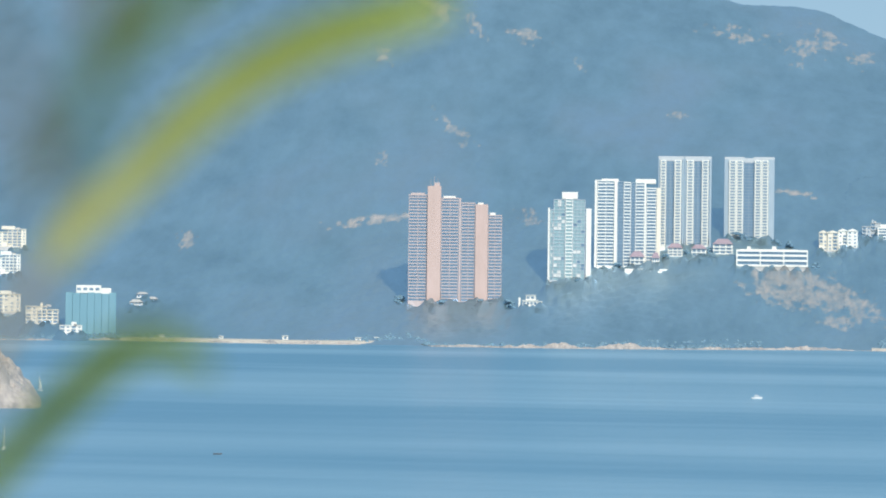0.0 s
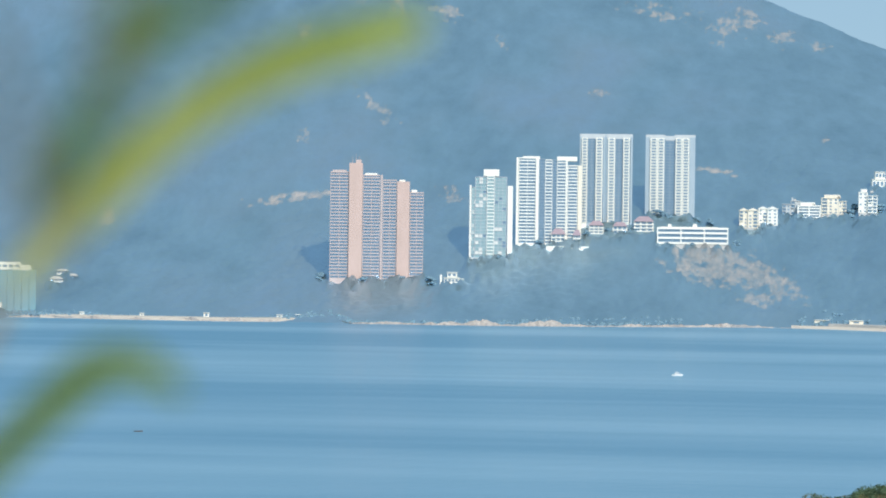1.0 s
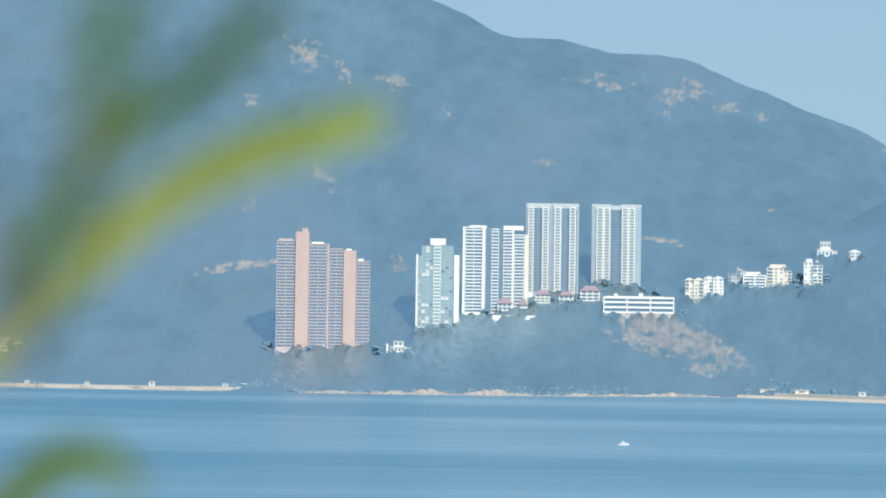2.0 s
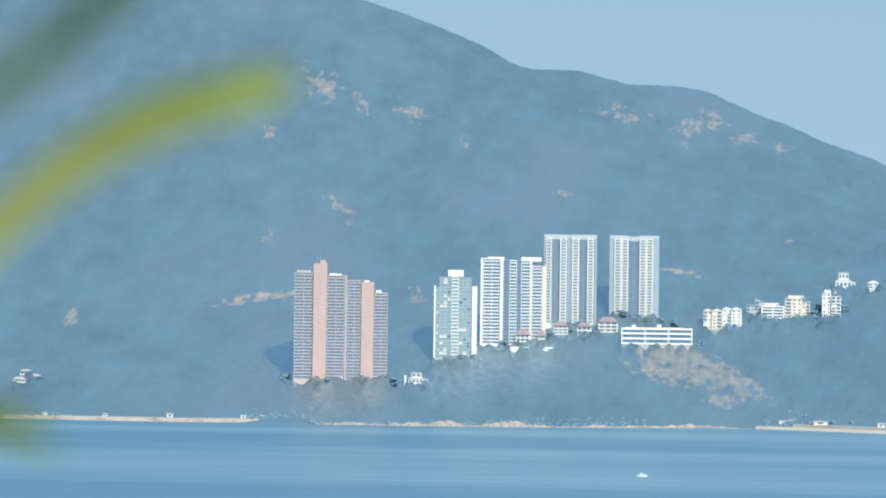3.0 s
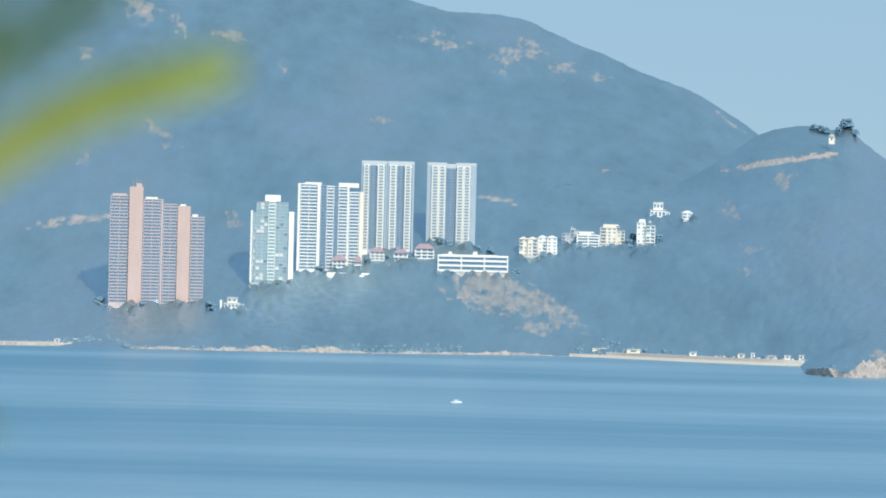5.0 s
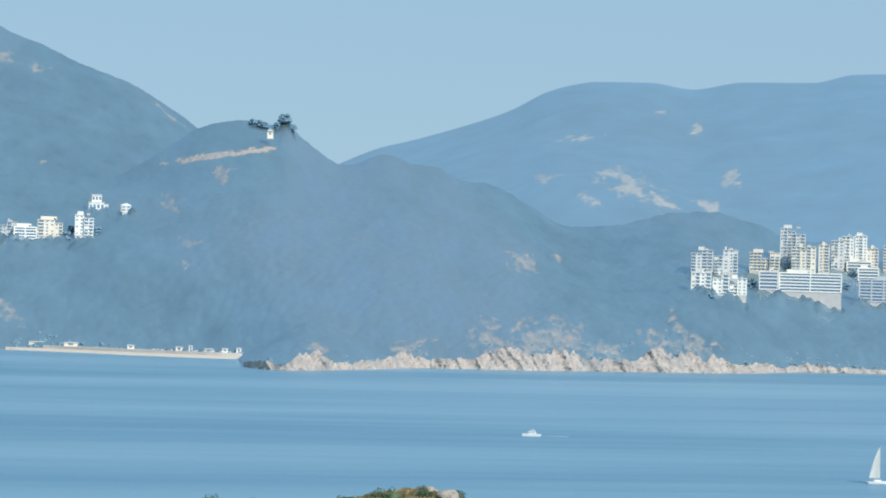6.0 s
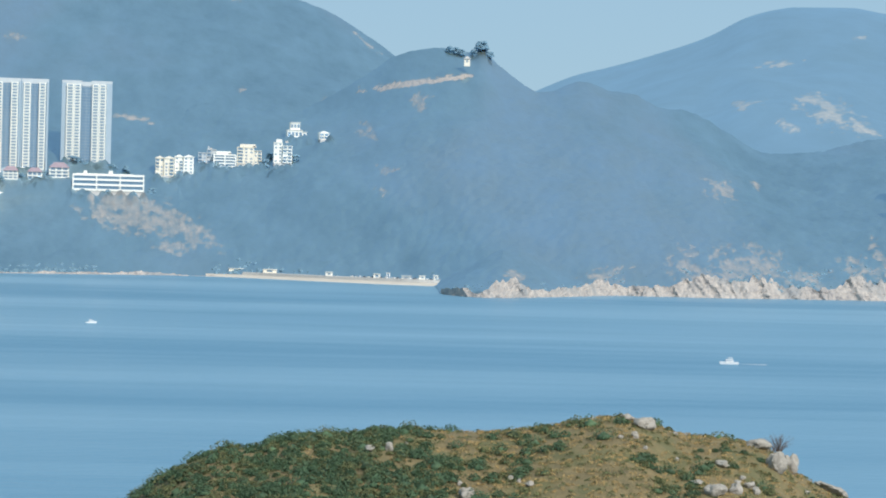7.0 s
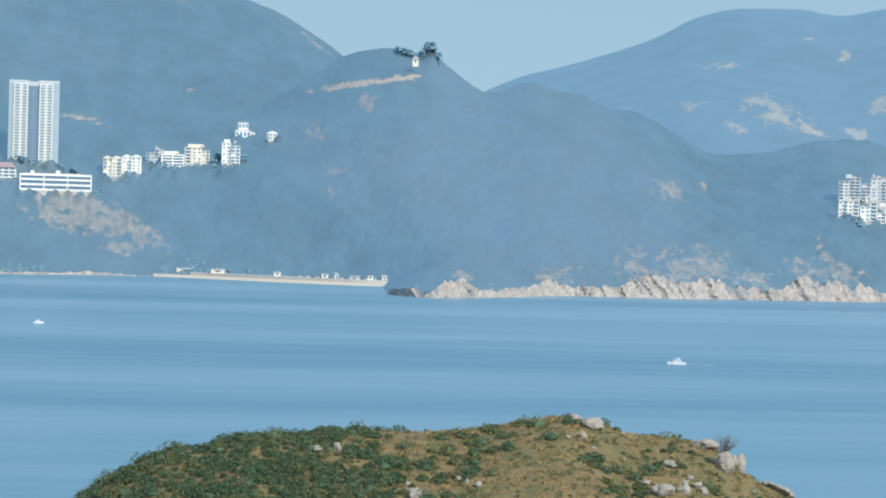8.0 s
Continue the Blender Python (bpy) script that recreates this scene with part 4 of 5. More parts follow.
for a0, a1, e0, e1 in ((-15.0, -14.72, -1.12, -0.94), (-14.62, -14.4, -1.02, -0.88), (-14.85, -14.6, -0.9, -0.78)):
    villa(a0, a1, e0, e1, "small pale house half hidden among trees", roof_m=M_CONC, m=M_PALE)

# eastern cluster on the headland
EAST = [  # bearings, elevations, paint, kind, piers, label
    (16.104, 16.58, 0.24, 0.72, M_PALE, B, 2, "grey-white apartment block above the headland"),
    (16.6, 17.123, 0.24, 0.74, M_PALE, B, 2, "grey-white apartment block above the headland"),
    (16.117, 16.56, -0.173, 0.223, M_WHITE, B, 1, "white balconied block over the trees"),
    (16.586, 16.95, -0.2, 0.2, M_WHITE, B, 1, "white stepped block over the trees"),
    (16.96, 17.334, -0.241, 0.12, M_WHITE, B, 1, "white stepped block over the trees"),
    (17.369, 18.029, 0.3, 0.7, M_CREAM, B, 3, "cream block with arched top windows"),
    (18.026, 18.575, 0.5, 1.25, M_PALE, B, 2, "grey-cream square tower block"),
    (18.284, 18.808, 0.25, 0.85, M_CREAM, B, 1, "cream apartment house with a gabled top"),
    (17.588, 18.01, -0.1, 0.29, M_PALE, S, 1, "grey low block with ribbon windows"),
    (18.02, 19.381, -0.123, 0.28, M_WHITE, S, 2, "long white block with ribbon balconies"),
    (18.86, 19.1, 0.3, 0.9, M_CREAM, B, 1, "slim cream apartment house above the terraces"),
    (19.132, 19.42, 0.4, 1.0, M_PALE, B, 1, "grey-white apartment house beside taller ones"),
    (19.36, 19.62, 0.4, 1.1, M_WHITE, B, 1, "tall white apartment house with a flat roof"),
    (19.64, 19.9, 0.4, 1.12, M_WHITE, B, 1, "tall white apartment house with a flat roof"),
    (19.9, 20.15, 0.4, 0.85, M_CREAM, B, 1, "cream apartment house among the trees"),
    (19.467, 20.012, 0.36, 0.56, M_WHITE, S, 1, "low white terrace block"),
    (19.716, 20.175, 0.152, 0.42, M_WHITE, S, 1, "white stepped terrace block"),
    (20.25, 20.8, 0.4, 0.98, M_CREAM, B, 2, "cream balconied apartment block"),
    (19.748, 20.81, -0.3, 0.18, M_GREY, S, 4, "blue-grey podium on tall columns")]
for a0, a1, e0, e1, m, kind, piers, lab in EAST:
    block(a0, a1, e0, e1, m, kind, label=lab, piers=piers, floor=3.1)
    if e0 > 0.1:
        FEET.pop()        # the upper row stands behind other buildings, not behind trees

# shelter and trees on the knoll
cx, cy = xy(6.8, 2640)
zz = float(rise(2.98, 2640))
root = new("hill_shelter")
root.matrix_world = pose(float(cx), float(cy), zz, 0, 0, -6.8)
tagged(root, "small pale shelter with a pitched roof on the knoll", "shelter")
part("wall", box(bmesh.new(), -3, 3, 0, 5, -4, 3.6, 0.1), M_CREAM, root)
bm = bmesh.new()
bmesh.ops.create_cone(bm, cap_ends=True, segments=4, radius1=5.2, radius2=0.6, depth=2.6, matrix=pose(0, 2.5, 4.9, 0, 0, 45))
part("roof", bm, M_CONC, root)
part("doorway", box(bmesh.new(), -0.8, 0.8, -0.1, 0.5, 0, 2.4), M_GLASS, root)


def tree(az, d, h, r, z=None, label="dark evergreen tree on the ridge", lobes=26, material=None, group=""):
    x, y = xy(az, d)
    z = float(land_z(az, d)) if z is None else z
    root = new("tree")
    root.location = (float(x), float(y), z - 0.3)
    tagged(root, label, "tree", group)
    bm = cyl(bmesh.new(), (0, 0, -1.5), (0.1 * r, 0, h * 0.55), 0.09 * r + 0.05, 0.04 * r)
    for k in range(4):
        a = k * 1.7 + az
        cyl(bm, (0.05 * r, 0, h * (0.3 + 0.06 * k)), (math.cos(a) * r * 0.6, math.sin(a) * r * 0.6, h * (0.55 + 0.07 * k)), 0.04 * r, 0.015 * r, 5)
    part("trunk", bm, M_TWIG, root)
    pl = []
    for _ in range(lobes // 2):
        a, q, t = RNG.uniform(0, 6.28), r * RNG.random() ** 0.5, RNG.random()
        pl.append((math.cos(a) * q * (1.1 - 0.5 * t), math.sin(a) * q * (1.1 - 0.5 * t), h * (0.05 + 0.87 * t), r * RNG.uniform(0.42, 0.62)))
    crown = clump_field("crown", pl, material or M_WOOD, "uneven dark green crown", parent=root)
    crown["kind"], crown["category"] = "", ""
    return root


for a, h, r in ((7.08, 8, 4.6), (7.17, 8.5, 4.8), (7.28, 6, 4.2), (6.95, 6, 3.6), (6.66, 7, 3.8), (6.55, 7, 3.6), (6.42, 6, 4.2)):
    d = 2690
    tree(a, d, h, r, z=float(rise(curve_of(MID_CREST, a), MID_D)) - 5, lobes=80)

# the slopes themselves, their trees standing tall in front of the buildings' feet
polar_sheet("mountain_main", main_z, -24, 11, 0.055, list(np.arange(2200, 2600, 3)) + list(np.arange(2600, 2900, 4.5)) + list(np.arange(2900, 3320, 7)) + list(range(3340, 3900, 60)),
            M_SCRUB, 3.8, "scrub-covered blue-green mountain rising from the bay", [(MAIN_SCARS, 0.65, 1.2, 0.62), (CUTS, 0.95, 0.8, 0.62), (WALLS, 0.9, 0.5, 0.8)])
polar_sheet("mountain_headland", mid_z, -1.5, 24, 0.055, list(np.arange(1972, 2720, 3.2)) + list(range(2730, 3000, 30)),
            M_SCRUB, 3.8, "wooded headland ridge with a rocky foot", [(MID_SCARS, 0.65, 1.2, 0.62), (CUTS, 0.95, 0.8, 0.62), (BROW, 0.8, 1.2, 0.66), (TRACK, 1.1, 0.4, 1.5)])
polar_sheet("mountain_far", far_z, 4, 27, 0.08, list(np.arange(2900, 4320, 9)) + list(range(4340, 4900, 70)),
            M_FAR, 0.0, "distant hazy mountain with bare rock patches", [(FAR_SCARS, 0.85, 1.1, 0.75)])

# single trees that stand between the buildings
for a, e, h, r in ((-1.72, 0.5, 11, 6), (-1.5, 0.45, 9, 5), (-0.9, 0.42, 8, 5), (-0.6, 0.4, 7, 4), (-2.32, 0.22, 8, 4), (-2.8, 0.18, 7, 4), (-3.3, 0.1, 8, 4), (-4.3, -0.15, 8, 5), (-4.6, -0.25, 8, 5),
                   (-5.2, -0.5, 8, 5), (-6.7, -0.98, 8, 5), (-7.3, -0.95, 7, 4.5), (-8.2, -0.98, 8, 5), (-9.1, -0.9, 8, 5), (-1.0, -0.12, 7, 4), (0.0, -0.05, 7, 4), (0.95, 0.5, 9, 4.5), (1.25, 0.5, 8, 4),
                   (2.45, 0.6, 9, 5), (2.55, 0.75, 8, 4), (3.1, 0.75, 8, 4), (16.55, -0.3, 8, 4), (17.45, 0.0, 9, 4.5), (18.2, 0.35, 9, 4), (19.5, 0.0, 8, 4), (19.6, 0.3, 8, 4)):
    tree(a, ground_d(a, a, e), h, r, label="broad evergreen tree beside the apartment blocks", lobes=34, group="trees among the buildings")

# parked cars, kiosks and sheds behind the beach
def car(az, d, z, paint, label, turn=0.0):
    x, y = xy(az, d)
    root = new("parked_car")
    root.matrix_world = pose(float(x), float(y), z, 0, 0, -az + turn)
    tagged(root, label, "car", "cars behind the beach")
    bm = box(bmesh.new(), -2.1, 2.1, -0.85, 0.85, 0.3, 0.9, 0.15)
    part("body", bm, paint, root)
    part("cabin", box(bmesh.new(), -1.1, 1.3, -0.75, 0.75, 0.88, 1.5, 0.2), M_GLASS, root)
    for wx in (-1.3, 1.3):
        for wy in (-0.8, 0.8):
            wheel = part("wheel", cyl(bmesh.new(), (wx, wy - 0.1, 0.32), (wx, wy + 0.1, 0.32), 0.32, 0.32, 10), M_DARK, root)
            part("rim", cyl(bmesh.new(), (wx, wy - 0.12, 0.32), (wx, wy + 0.12, 0.32), 0.19, 0.19, 8), M_GREY, wheel)


def kiosk(az, d, z, w, h, m, label):
    x, y = xy(az, d)
    root = new("beach_kiosk")
    root.matrix_world = pose(float(x), float(y), z, 0, 0, -az)
    tagged(root, label, "kiosk", "sheds behind the beach")
    body = part("wall", box(bmesh.new(), -w / 2, w / 2, 0, 4, -1.5, h, 0.08), m, root)
    part("roof", box(bmesh.new(), -w / 2 - 0.5, w / 2 + 0.5, -0.8, 4.5, h, h + 0.35, 0.06), M_WHITE, root)
    part("shutter", box(bmesh.new(), -w * 0.2, w * 0.2, -0.06, 0.3, 1.0, h - 0.7), M_GLASS, body)


for k in range(22):
    a = 4.4 + k * 0.092
    car(a, float(curve_of(SHORE, a)) + 13.5 + 3 * (k % 3), 4.6, (M_WHITE, M_GREY, M_HULL, M_DARK)[k % 4], ("white", "silver-grey", "white", "black")[k % 4] + " car parked behind the sea wall", 60 + 13 * (k % 5))
for a, w, h, m in ((4.95, 6, 3.2, M_WHITE), (5.2, 3, 4.4, M_HULL), (5.6, 8, 2.4, M_GREY), (5.95, 5, 3.0, M_WHITE), (6.25, 4, 3.6, M_WHITE), (2.6, 12, 3, M_CREAM), (1.9, 16, 2.6, M_CREAM), (3.9, 6, 3, M_WHITE)):
    kiosk(a, float(curve_of(SHORE, a)) + 17, 4.6, w, h, m, "small pale beach shed with a flat roof")
for a, w, h in ((-8.8, 9, 3.6), (-9.25, 6, 2.6), (-9.6, 4, 2.6), (-10.0, 5, 2.4), (-11.6, 5, 3.6), (-13.0, 4, 2.4), (-14.3, 4, 2.4)):
    kiosk(a, float(curve_of(SHORE, a)) + 20, 2.6, w, h, M_WHITE, "small white beach building at the wood's edge")


# ---- rocky islet at the west ----
n, m = 90, 60
verts = []
for i in range(n):
    for j in range(m):
        a, d = -19.6 + 2.75 * i / (n - 1), 1290 + 110 * j / (m - 1)
        u = np.clip((-16.86 - a) / 0.95, 0, 3)
        edge = min(1, j / 10) ** 0.7 * min(1, (m - 1 - j) / 12)
        x, y = xy(a, d)
        z = (27 * u ** 0.85 if u < 1 else 27 + 9 * (u - 1)) * edge * (0.5 + 0.75 * fbm(np.array(x / 7), np.array(y / 11), 4) + 0.5 * abs(float(fbm(np.array(x / 4 + 9), np.array(y / 6), 3)) - 0.5)) - 1.0
        verts.append((float(x), float(y), float(z)))
faces = [(i * m + j, (i + 1) * m + j, (i + 1) * m + j + 1, i * m + j + 1) for i in range(n - 1) for j in range(m - 1)]
tagged(from_np("rocky_islet", verts, faces, M_CLIFF, smooth=False), "steep pale rocky point standing in the sea", "rock", kind="structure")


# ---- boats ----
def hull_mesh(length, beam, height):
    bm = bmesh.new()
    rows = []
    for k in range(9):
        t = k / 8
        x = (t - 0.5) * length
        b = beam / 2 * (1 - max(0, (t - 0.45) / 0.55) ** 2.2) * (0.85 + 0.15 * min(1, t * 4))
        s = height * (0.85 + 0.3 * t * t)
        rows.append([bm.verts.new((x, -b, s)), bm.verts.new((x * 0.97, -b * 0.75, 0.0)), bm.verts.new((x * 0.95, 0, -0.25)),
                     bm.verts.new((x * 0.97, b * 0.75, 0.0)), bm.verts.new((x, b, s))])
    for r0, r1 in zip(rows[:-1], rows[1:]):
        for q in range(4):
            bm.faces.new((r0[q], r0[q + 1], r1[q + 1], r1[q]))
        bm.faces.new((r0[4], r0[0], r1[0], r1[4]))
    bm.faces.new(rows[0])
    return bm


def sailboat(az, d, mast, heading, label):
    x, y = xy(az, d)
    root = new("sailboat")
    root.matrix_world = pose(float(x), float(y), 0.05, 0, 0, heading)
    tagged(root, label, "boat", "boats on the bay")
    L = mast * 0.62
    part("hull", hull_mesh(L, L * 0.3, L * 0.1), M_HULL, root)
    part("cabin", box(bmesh.new(), -L * 0.2, L * 0.15, -L * 0.09, L * 0.09, L * 0.09, L * 0.16, L * 0.02), M_HULL, root)
    part("mast", cyl(bmesh.new(), (L * 0.12, 0, 0), (L * 0.1, 0, mast), 0.09, 0.05), M_CONC, root)
    part("boom", cyl(bmesh.new(), (L * 0.12, 0, mast * 0.14), (-L * 0.42, 0.3, mast * 0.13), 0.07, 0.05), M_CONC, root)
    bm = bmesh.new()
    grid = []
    for k in range(9):
        t = k / 8
        chord = L * 0.52 * (1 - t) ** 0.7 + 0.12
        grid.append([bm.verts.new((L * 0.11 - chord * s, math.sin(s * 3.14) * chord * 0.12 + 0.05, mast * (0.15 + 0.83 * t))) for s in (0, 0.33, 0.66, 1)])
    for r0, r1 in zip(grid[:-1], grid[1:]):
        for q in range(3):
            bm.faces.new((r0[q], r0[q + 1], r1[q + 1], r1[q]))
    bmesh.ops.solidify(bm, geom=bm.faces[:], thickness=0.03)
    part("mainsail", bm, M_SAIL, root, "full cream-white mainsail")
    return root


def motorboat(az, d, length, heading, label, wake=0.0, dark=False):
    x, y = xy(az, d)
    root = new("motorboat")
    root.matrix_world = pose(float(x), float(y), 0.05, 0, 0, heading)
    tagged(root, label, "boat", "boats on the bay")
    L = length
    part("hull", hull_mesh(L, L * 0.3, L * 0.13), M_DARK if dark else M_HULL, root)
    if not dark:
        cabin = part("cabin", box(bmesh.new(), -L * 0.22, L * 0.2, -L * 0.11, L * 0.11, L * 0.12, L * 0.25, L * 0.02), M_HULL, root)
        part("windscreen", box(bmesh.new(), -L * 0.18, L * 0.205, -L * 0.115, L * 0.115, L * 0.17, L * 0.22), M_GLASS, cabin)
        part("flybridge", box(bmesh.new(), -L * 0.18, L * 0.05, -L * 0.1, L * 0.1, L * 0.31, L * 0.34, L * 0.01), M_HULL, root)
        for px in (-0.16, 0.03):
            for py in (-0.08, 0.08):
                part("post", cyl(bmesh.new(), (px * L, py * L, L * 0.24), (px * L, py * L, L * 0.32), 0.05, 0.05, 6), M_CONC, root)
    if wake:
        n = 24
        v, f = [], []
        for k in range(n):
            t = k / (n - 1)
            for s in (-1, 1):
                v.append((-L * 0.45 - wake * t, s * (0.5 + 1.4 * t) * (0.6 + 0.6 * RNG.random()), 0.12 * (1 - t) + 0.03))
        f = [(2 * k, 2 * k + 1, 2 * k + 3, 2 * k + 2) for k in range(n - 1)]
        wk = from_np("wake", v, f, M_FOAM, root)
    return root


sailboat(-16.92, 1462, 8.0, 150, "small white sailboat off the rocky point")
sailboat(-17.66, 1020, 9.0, 100, "white sailboat close to the rocky point")
sailboat(20.26, 1015, 14.5, 8, "white sailboat under full mainsail")
motorboat(-1.26, 1455, 6.5, 20, "small white motorboat at anchor in the bay")
motorboat(12.72, 1240, 9.0, 178, "white motor cruiser trailing a thin wake", wake=14.0)
motorboat(-13.05, 995, 3.4, 10, "low dark rowing boat", dark=True)


# ---- the near island ----
ISLAND = [(-4, -8.6), (-1.5, -7.6), (-0.15, -6.72), (0.45, -6.26), (1.41, -5.75), (2.4, -5.6), (3.25, -5.36), (4.36, -5.28), (5.6, -5.12), (6.6, -5.14), (7.84, -5.09), (8.71, -4.95),
          (9.57, -4.79), (10.31, -4.7), (10.94, -4.8), (11.56, -5.0), (12.4, -5.08), (13.3, -5.18), (13.9, -5.45), (14.3, -5.78), (15.3, -6.3), (16.5, -7.2), (18.5, -8.7)]
ISLE_D = 520.0


def isle_z(az, d):
    zc = EYE + ISLE_D * np.tan(np.radians(curve_of(ISLAND, az)))
    x, y = xy(az, d)
    s = (ISLE_D - d) / 95.0
    front = zc - 26 * np.clip(s, 0, 2) ** 1.25
    back = zc - 30 * np.clip(-s, 0, 3) ** 1.3
    return np.where(s > 0, front, back) + (fbm(x / 9, y / 9, 3) - 0.5) * 2.0 * np.clip(np.abs(s) * 6, 0.15, 1)


def isle_point(az, el):
    d = np.arange(380.0, 522.0, 1.0)
    e = np.maximum.accumulate(np.degrees(np.arctan2(isle_z(az, d) - EYE, d)))
    return float(np.interp(el, e + np.arange(len(e)) * 1e-9, d))


az = np.arange(-4, 18.6, 0.1)
dd = np.concatenate([np.arange(380, 540, 1.5), np.arange(540, 640, 8)])
A, D = np.meshgrid(az, dd, indexing="ij")
X, Y = xy(A, D)
Z = isle_z(A, D)
n, m = A.shape
i, j = np.meshgrid(np.arange(n - 1), np.arange(m - 1), indexing="ij")
q = (i * m + j).reshape(-1)
tagged(from_np("near_island", np.stack([X, Y, Z], -1).reshape(-1, 3), np.stack([q, q + m, q + m + 1, q + 1], -1), M_EARTH),
       "rounded island hill of dry grass and scrub", "hill", kind="structure")


def leaf_tufts(name, places, material, label, per=70, leaf=0.34, upright=0.0, parent=None):
    """Bushes or tufts as many small leaves in one mesh: places are (x, y, z, radius, height)."""
    V, F, base = [], [], 0
    for x, y, z, r, h in places:
        a = RNG.uniform(0, 2 * math.pi, per)
        c = RNG.uniform(-0.1, 1, per)
        rad = np.sqrt(np.clip(1 - c * c, 0.02, 1)) * RNG.uniform(0.65, 1.08, per)
        p = np.stack([np.cos(a) * rad * r, np.sin(a) * rad * r, c * h * RNG.uniform(0.7, 1.1, per)], -1) + (x, y, z)
        u = RNG.normal(size=(per, 3))
        u[:, 2] = u[:, 2] * (1 - upright) + upright * 2.5
        u /= np.linalg.norm(u, axis=1, keepdims=True)
        w = np.cross(u, RNG.normal(size=(per, 3)))
        w /= np.linalg.norm(w, axis=1, keepdims=True) + 1e-9
        size = leaf * RNG.uniform(0.6, 1.4, (per, 1))
        quad = np.stack([p - u * size, p + w * size * (0.55 - 0.3 * upright), p + u * size, p - w * size * (0.55 - 0.3 * upright)], 1)
        V.append(quad.reshape(-1, 3))
        k = base + 4 * np.arange(per)
        F.append(np.stack([k, k + 1, k + 2, k + 3], -1))
        base += 4 * per
    ob = from_np(name, np.concatenate(V), np.concatenate(F), material, parent, smooth=False)
    return tagged(ob, label, "plants", kind="" if parent else "stuff")


def isle_spots(count, az0, az1, r0, r1, want, flat=0.85, d0=395):
    out, tries = [], 0
    while len(out) < count and tries < count * 30:
        tries += 1
        a, d = RNG.uniform(az0, az1), RNG.uniform(d0, 528)
        if RNG.random() > want(a, d):
            continue
        x, y = xy(a, d)
        r = RNG.uniform(r0, r1)
        out.append((float(x), float(y), float(isle_z(a, d)), r, r * flat))
    return out


def green_west(a, d):
    """Bushes are thick on the western flank and thin out over the grassy top."""
    x, y = xy(a, d)
    p = float(fbm(np.array(x / 14), np.array(y / 11), 2))
    w = np.clip((8.0 - a) / 2.5 - np.clip((d - 490) / 40, 0, 1) * np.clip((a - 5) / 2, 0, 1), 0, 1)
    return w * (1.0 if p > 0.36 else 0.6) + (1 - w) * (0.35 if p > 0.62 else 0.03)


def dry_east(a, d):
    return float(np.clip((a - 4.5) / 3, 0.05, 1))


cores = [(x, y, z, r * k, h * k) for (x, y, z, r, h), k in ((c, 0.45 + 0.75 * RNG.random() ** 1.6) for c in isle_spots(3300, -3, 15.6, 1.2, 2.5, green_west))]
clump_field("island_bushes", [(x, y, z, r * 0.6) for x, y, z, r, h in cores], M_BUSH, "dense dark green bushes covering the island's flank")
leaf_tufts("island_bush_leaves", cores[::3] + cores[1::3], M_BUSH, "dark leafy twigs of the island's bushes", per=190, leaf=0.19)
leaf_tufts("island_bush_leaves", cores[2::3], M_OLIVE, "olive leafy twigs of the island's bushes", per=170, leaf=0.19)
leaf_tufts("olive_scrub", isle_spots(4200, -3, 16.4, 0.4, 1.1, lambda a, d: 0.5, 0.65), M_OLIVE, "low olive scrub between the rocks", per=36, leaf=0.17)
leaf_tufts("straw_grass", isle_spots(4200, 3, 16.5, 0.4, 1.0, dry_east, 0.5), M_STRAW, "dry straw-coloured grass tufts", per=22, leaf=0.2, upright=0.8)


def boulder(az, el, wide, high, label, seed, tilt=0.0):
    d = isle_point(az, el)
    x, y = xy(az, d)
    bm = bmesh.new()
    bmesh.ops.create_icosphere(bm, subdivisions=3, radius=1.0)
    for v in bm.verts:
        p = v.co.copy()
        k = 1 + 0.55 * noise.noise(p * 1.1 + Vector((seed * 3.1, 0, 0))) + 0.12 * noise.noise(p * 3.3 + Vector((0, seed, 0)))
        for axis in (Vector((0.7, -0.6, 0.4)), Vector((-0.5, -0.7, 0.5)), Vector((0.1, 0.2, 1))):
            over = p.normalized().dot(axis.normalized()) - 0.78
            k -= max(0, over) * 0.9
        v.co = Vector((p.x * wide / 2, p.y * wide / 2 * 0.9, p.z * high / 2)) * k
    ob = part("boulder", bm, M_BOULDER)
    ob.matrix_world = pose(float(x), float(y), float(isle_z(az, d)) + high * 0.28, 0, tilt, -az + 40 * (seed % 7))
    return tagged(ob, label, "boulder", "boulders on the island")


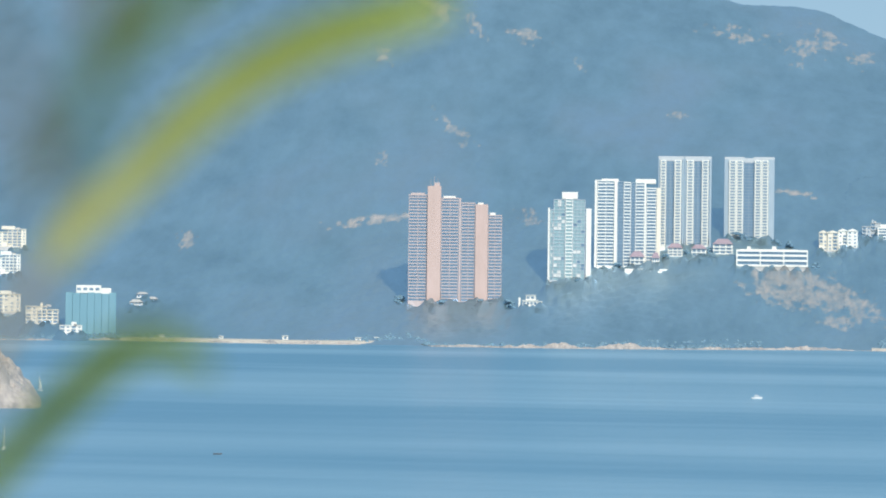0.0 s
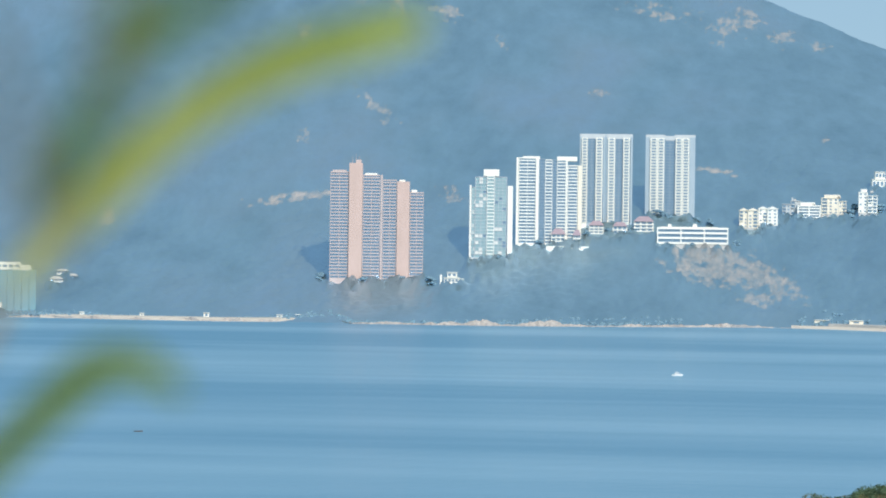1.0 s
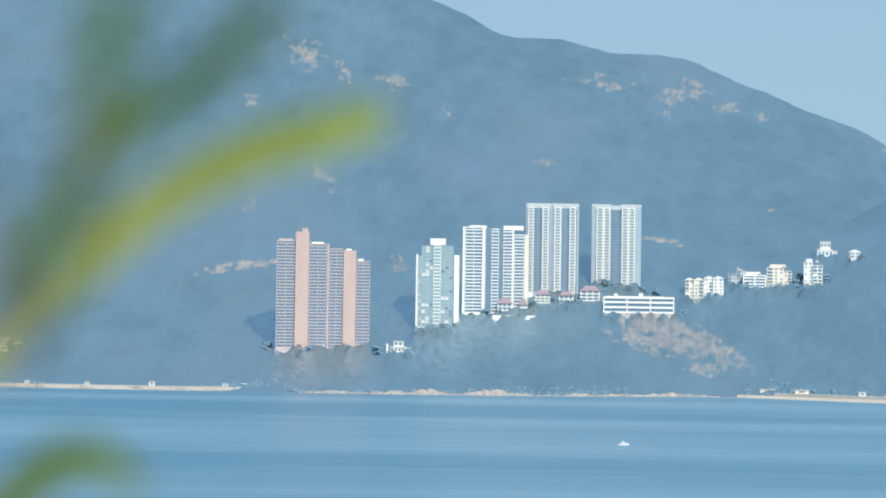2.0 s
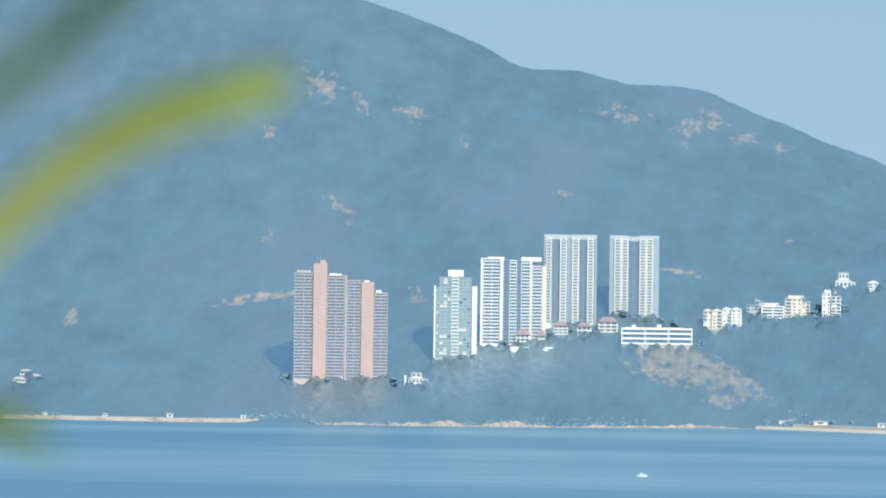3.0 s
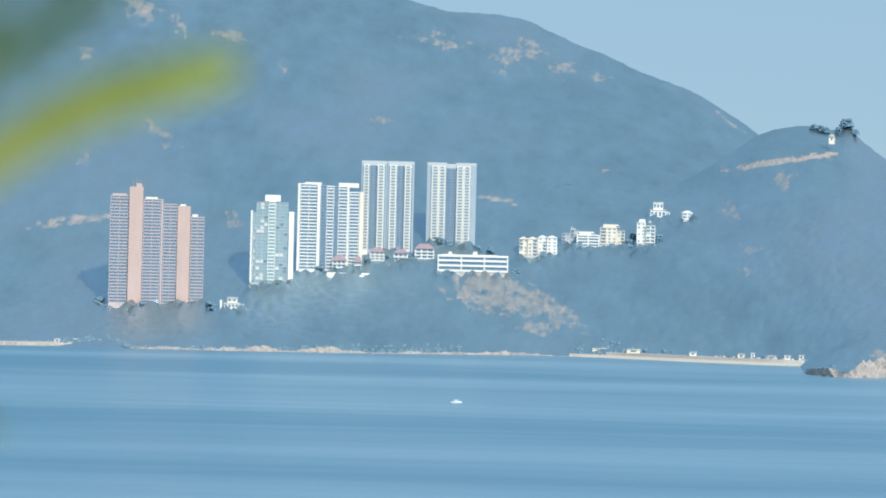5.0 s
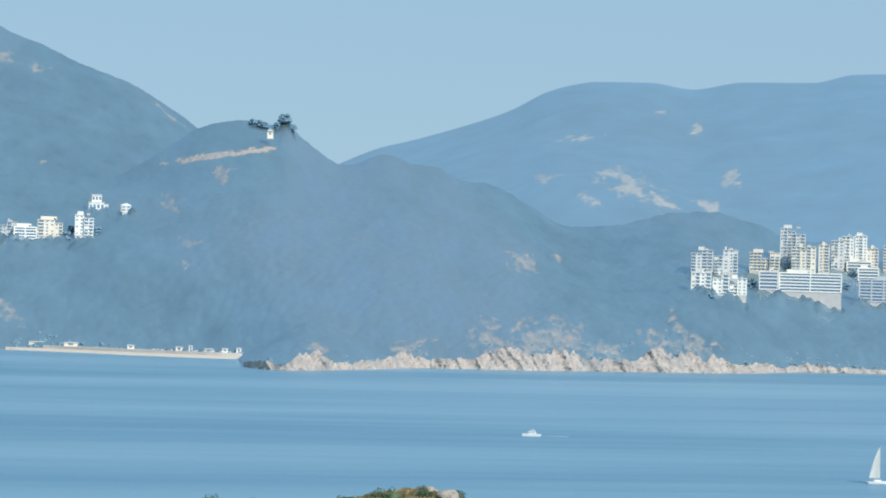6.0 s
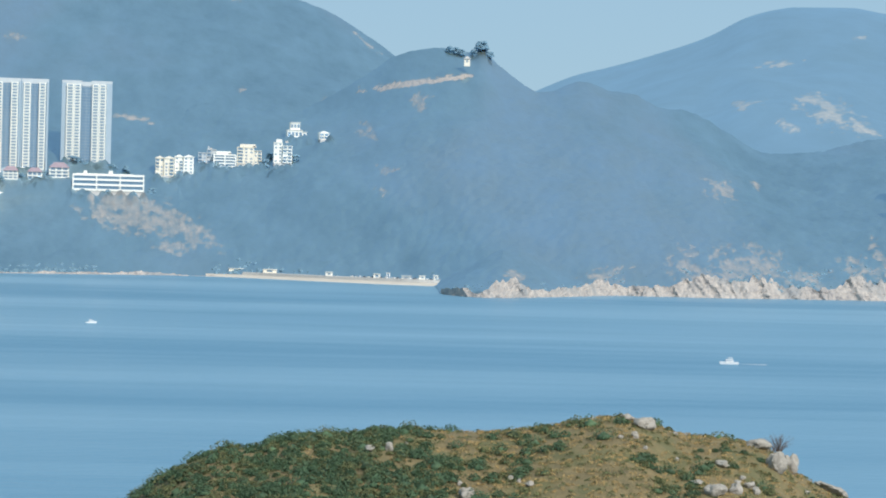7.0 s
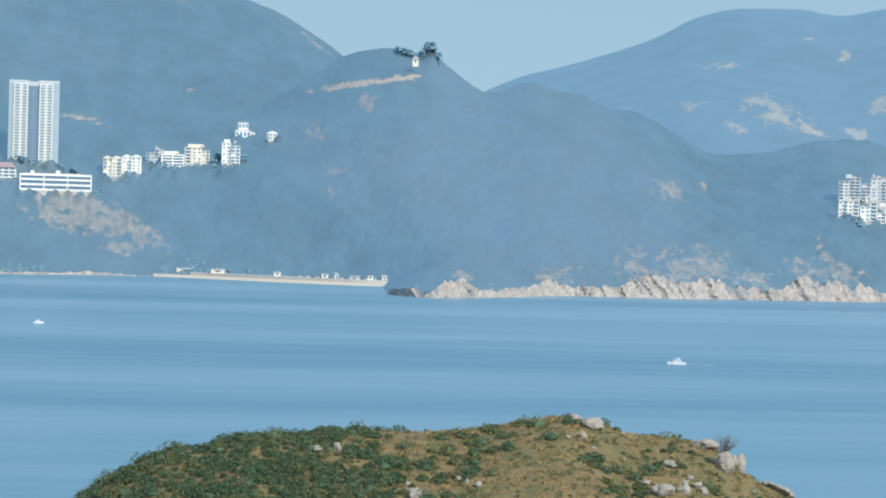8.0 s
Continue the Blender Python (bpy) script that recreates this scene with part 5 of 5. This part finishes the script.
BOULDERS = [(10.53, -4.74, 2.6, 1.6), (10.92, -4.9, 4.6, 2.6), (10.7, -5.13, 1.6, 1.7), (10.4, -5.16, 1.0, 0.9), (13.42, -5.25, 4.2, 2.4), (13.8, -5.72, 4.2, 4.6), (14.12, -5.72, 3.0, 4.8),
            (15.05, -6.12, 6.2, 2.0), (14.75, -5.95, 2.4, 1.4), (4.91, -5.62, 2.6, 1.7), (5.32, -5.58, 1.7, 2.2), (5.7, -5.45, 0.9, 0.7), (7.07, -6.55, 3.2, 2.4), (6.9, -6.3, 0.9, 1.2), (8.02, -6.15, 1.3, 1.2),
            (8.44, -6.24, 1.9, 1.0), (8.2, -6.2, 0.9, 1.0), (12.66, -5.68, 3.0, 1.5), (12.55, -5.62, 1.6, 0.9), (12.5, -6.3, 4.2, 2.6), (12.96, -6.25, 2.4, 2.6), (13.26, -6.12, 2.2, 1.4),
            (13.4, -6.25, 1.8, 1.8), (12.09, -6.08, 2.8, 0.8), (10.96, -5.37, 1.0, 0.8), (11.6, -5.05, 0.9, 1.0), (11.65, -5.6, 0.9, 0.9), (13.1, -5.95, 1.2, 1.0), (13.0, -6.05, 1.4, 0.9), (14.5, -6.2, 1.2, 0.8)]
for k, (a, e, w, h) in enumerate(BOULDERS):
    boulder(a, e, w, h, ("large" if w > 3.5 else "small" if w < 1.4 else "rounded") + " pale weathered granite boulder in the grass", k + 1, 20 if k == 7 else 0)


def bare_shrub(az, el, h):
    d = isle_point(az, el)
    x, y = xy(az, d)
    root = new("bare_shrub")
    root.location = (float(x), float(y), float(isle_z(az, d)))
    tagged(root, "leafless brown shrub beside a boulder", "shrub")
    bm = bmesh.new()
    for k in range(110):
        a, lean = k * 2.4, RNG.uniform(0.05, 0.8)
        tip = Vector((math.cos(a) * lean * h, math.sin(a) * lean * h, h * RNG.uniform(0.35, 1.0)))
        mid = tip * 0.5 + Vector((0, 0, h * 0.12))
        cyl(bm, (0, 0, 0), mid, 0.03, 0.02, 4)
        cyl(bm, mid, tip, 0.018, 0.008, 4)
        cyl(bm, mid, tip + Vector((RNG.uniform(-0.5, 0.5), RNG.uniform(-0.5, 0.5), -0.2)), 0.015, 0.007, 4)
    part("branches", bm, M_TWIG, root)


bare_shrub(13.85, -5.35, 4.6)


# ---- the lookout and its reeds ----
n, m = 48, 14
rad = [0.0, 0.6, 1.5, 3, 6, 12, 22, 38, 58, 80, 105, 130, 150, 165]
verts = []
for r in rad:
    for s in range(n):
        a = 2 * math.pi * s / n
        k = 1 if r < 2 else 1 + 0.12 * math.sin(3 * a + r)
        verts.append((r * math.sin(a) * k, r * math.cos(a) * k - 1.0, 73.3 - 0.50 * r - 0.9 * max(0, r - 150) if r > 1.5 else 73.3 - 0.2 * r))
faces = [(i * n + s, (i + 1) * n + s, (i + 1) * n + (s + 1) % n, i * n + (s + 1) % n) for i in range(m - 1) for s in range(n)]
tagged(from_np("lookout_hill", verts, faces, M_EARTH), "grassy lookout slope under the camera", "hill", kind="structure")

REED = Vector((-math.sin(radians(7.5)) * 0.8, math.cos(radians(7.5)) * 0.8, EYE + 0.8 * math.tan(radians(4.8))))
root = new("reed_plant")
root.location = REED
tagged(root, "arching green reed leaves on a dry stalk", "reed")


def blade(points, widths, material, name="leaf", label="", near=1.0):
    """An arching blade with a folded midrib, along points in millimetres (right, up, away)."""
    eye = Vector((0, 0, EYE)) - REED
    P = [eye + (Vector((x, z, y)) * 0.001 - eye) * near for x, y, z in points]
    dense = []
    for k in range(len(P) - 1):
        p0, p1, p2, p3 = P[max(k - 1, 0)], P[k], P[k + 1], P[min(k + 2, len(P) - 1)]
        for s in range(6):
            t = s / 6
            dense.append(0.5 * (2 * p1 + (p2 - p0) * t + (2 * p0 - 5 * p1 + 4 * p2 - p3) * t * t + (3 * p1 - p0 - 3 * p2 + p3) * t ** 3))
    dense.append(P[-1])
    bm = bmesh.new()
    rows = []
    for k, p in enumerate(dense):
        t = k / (len(dense) - 1)
        w = float(np.interp(t, np.linspace(0, 1, len(widths)), widths)) * 0.0005 * near
        tan = (dense[min(k + 1, len(dense) - 1)] - dense[max(k - 1, 0)]).normalized()
        side = tan.cross(Vector((0, 1, 0))).normalized()
        rows.append([bm.verts.new(p + side * w), bm.verts.new(p + Vector((0, 0.25 * w, 0))), bm.verts.new(p - side * w)])
    for r0, r1 in zip(rows[:-1], rows[1:]):
        for q in range(2):
            bm.faces.new((r0[q], r0[q + 1], r1[q + 1], r1[q]))
    bmesh.ops.solidify(bm, geom=bm.faces[:], thickness=0.0003)
    return part(name, bm, material, root, label)


U = 0.1733   # millimetres to one pixel of view; the blades are placed to fit the camera
blade([(x * U, y * U, z) for x, y, z in ((5, 5, 0), (-110, -28, 0), (-215, -55, 5), (-315, -95, 10), (-415, -150, 15), (-515, -228, 18), (-600, -310, 20), (-690, -390, 20), (-760, -470, 20))],
      [11, 15, 16, 16, 15, 14, 13, 12, 9], M_LEAF, label="yellow-green arching blade")
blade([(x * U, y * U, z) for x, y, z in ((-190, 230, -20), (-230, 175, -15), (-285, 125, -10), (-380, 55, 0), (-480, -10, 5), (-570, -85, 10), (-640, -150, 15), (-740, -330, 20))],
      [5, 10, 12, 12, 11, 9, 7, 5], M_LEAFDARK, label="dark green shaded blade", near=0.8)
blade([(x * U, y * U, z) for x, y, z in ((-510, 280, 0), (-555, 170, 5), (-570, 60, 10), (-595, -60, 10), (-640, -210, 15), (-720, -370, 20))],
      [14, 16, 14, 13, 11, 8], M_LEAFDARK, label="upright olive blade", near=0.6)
blade([(x * U, y * U, z) for x, y, z in ((-560, 60, -5), (-575, -20, -5), (-590, -90, 0), (-615, -150, 5))], [3, 6, 6, 3], M_SHEATH, name="sheath", label="browned leaf sheath", near=0.58)
blade([(x * U, y * U, z) for x, y, z in ((-850, 0, 0), (-800, -100, 10), (-770, -220, 15), (-740, -330, 20), (-730, -420, 20))], [3, 6, 8, 9, 9], M_STALK, label="withered grey-brown blade", near=0.6)
blade([(x * U, y * U, z) for x, y, z in ((-420, -660, 0), (-500, -615, 0), (-585, -625, 5), (-665, -685, 10), (-745, -755, 15), (-815, -820, 20), (-920, -930, 25))],
      [5, 11, 13, 13, 12, 12, 10], M_LEAFGREEN, label="green arching blade")
bm = bmesh.new()
cyl(bm, (-760 * U * 0.001, 0.02, -0.47 * U), (-1250 * U * 0.001, 0.03, -0.22), 0.003, 0.004, 10)
cyl(bm, (-1250 * U * 0.001, 0.03, -0.22), (-1500 * U * 0.001, 0.05, -2.35), 0.004, 0.006, 10)
part("stalk", bm, M_STALK, root)
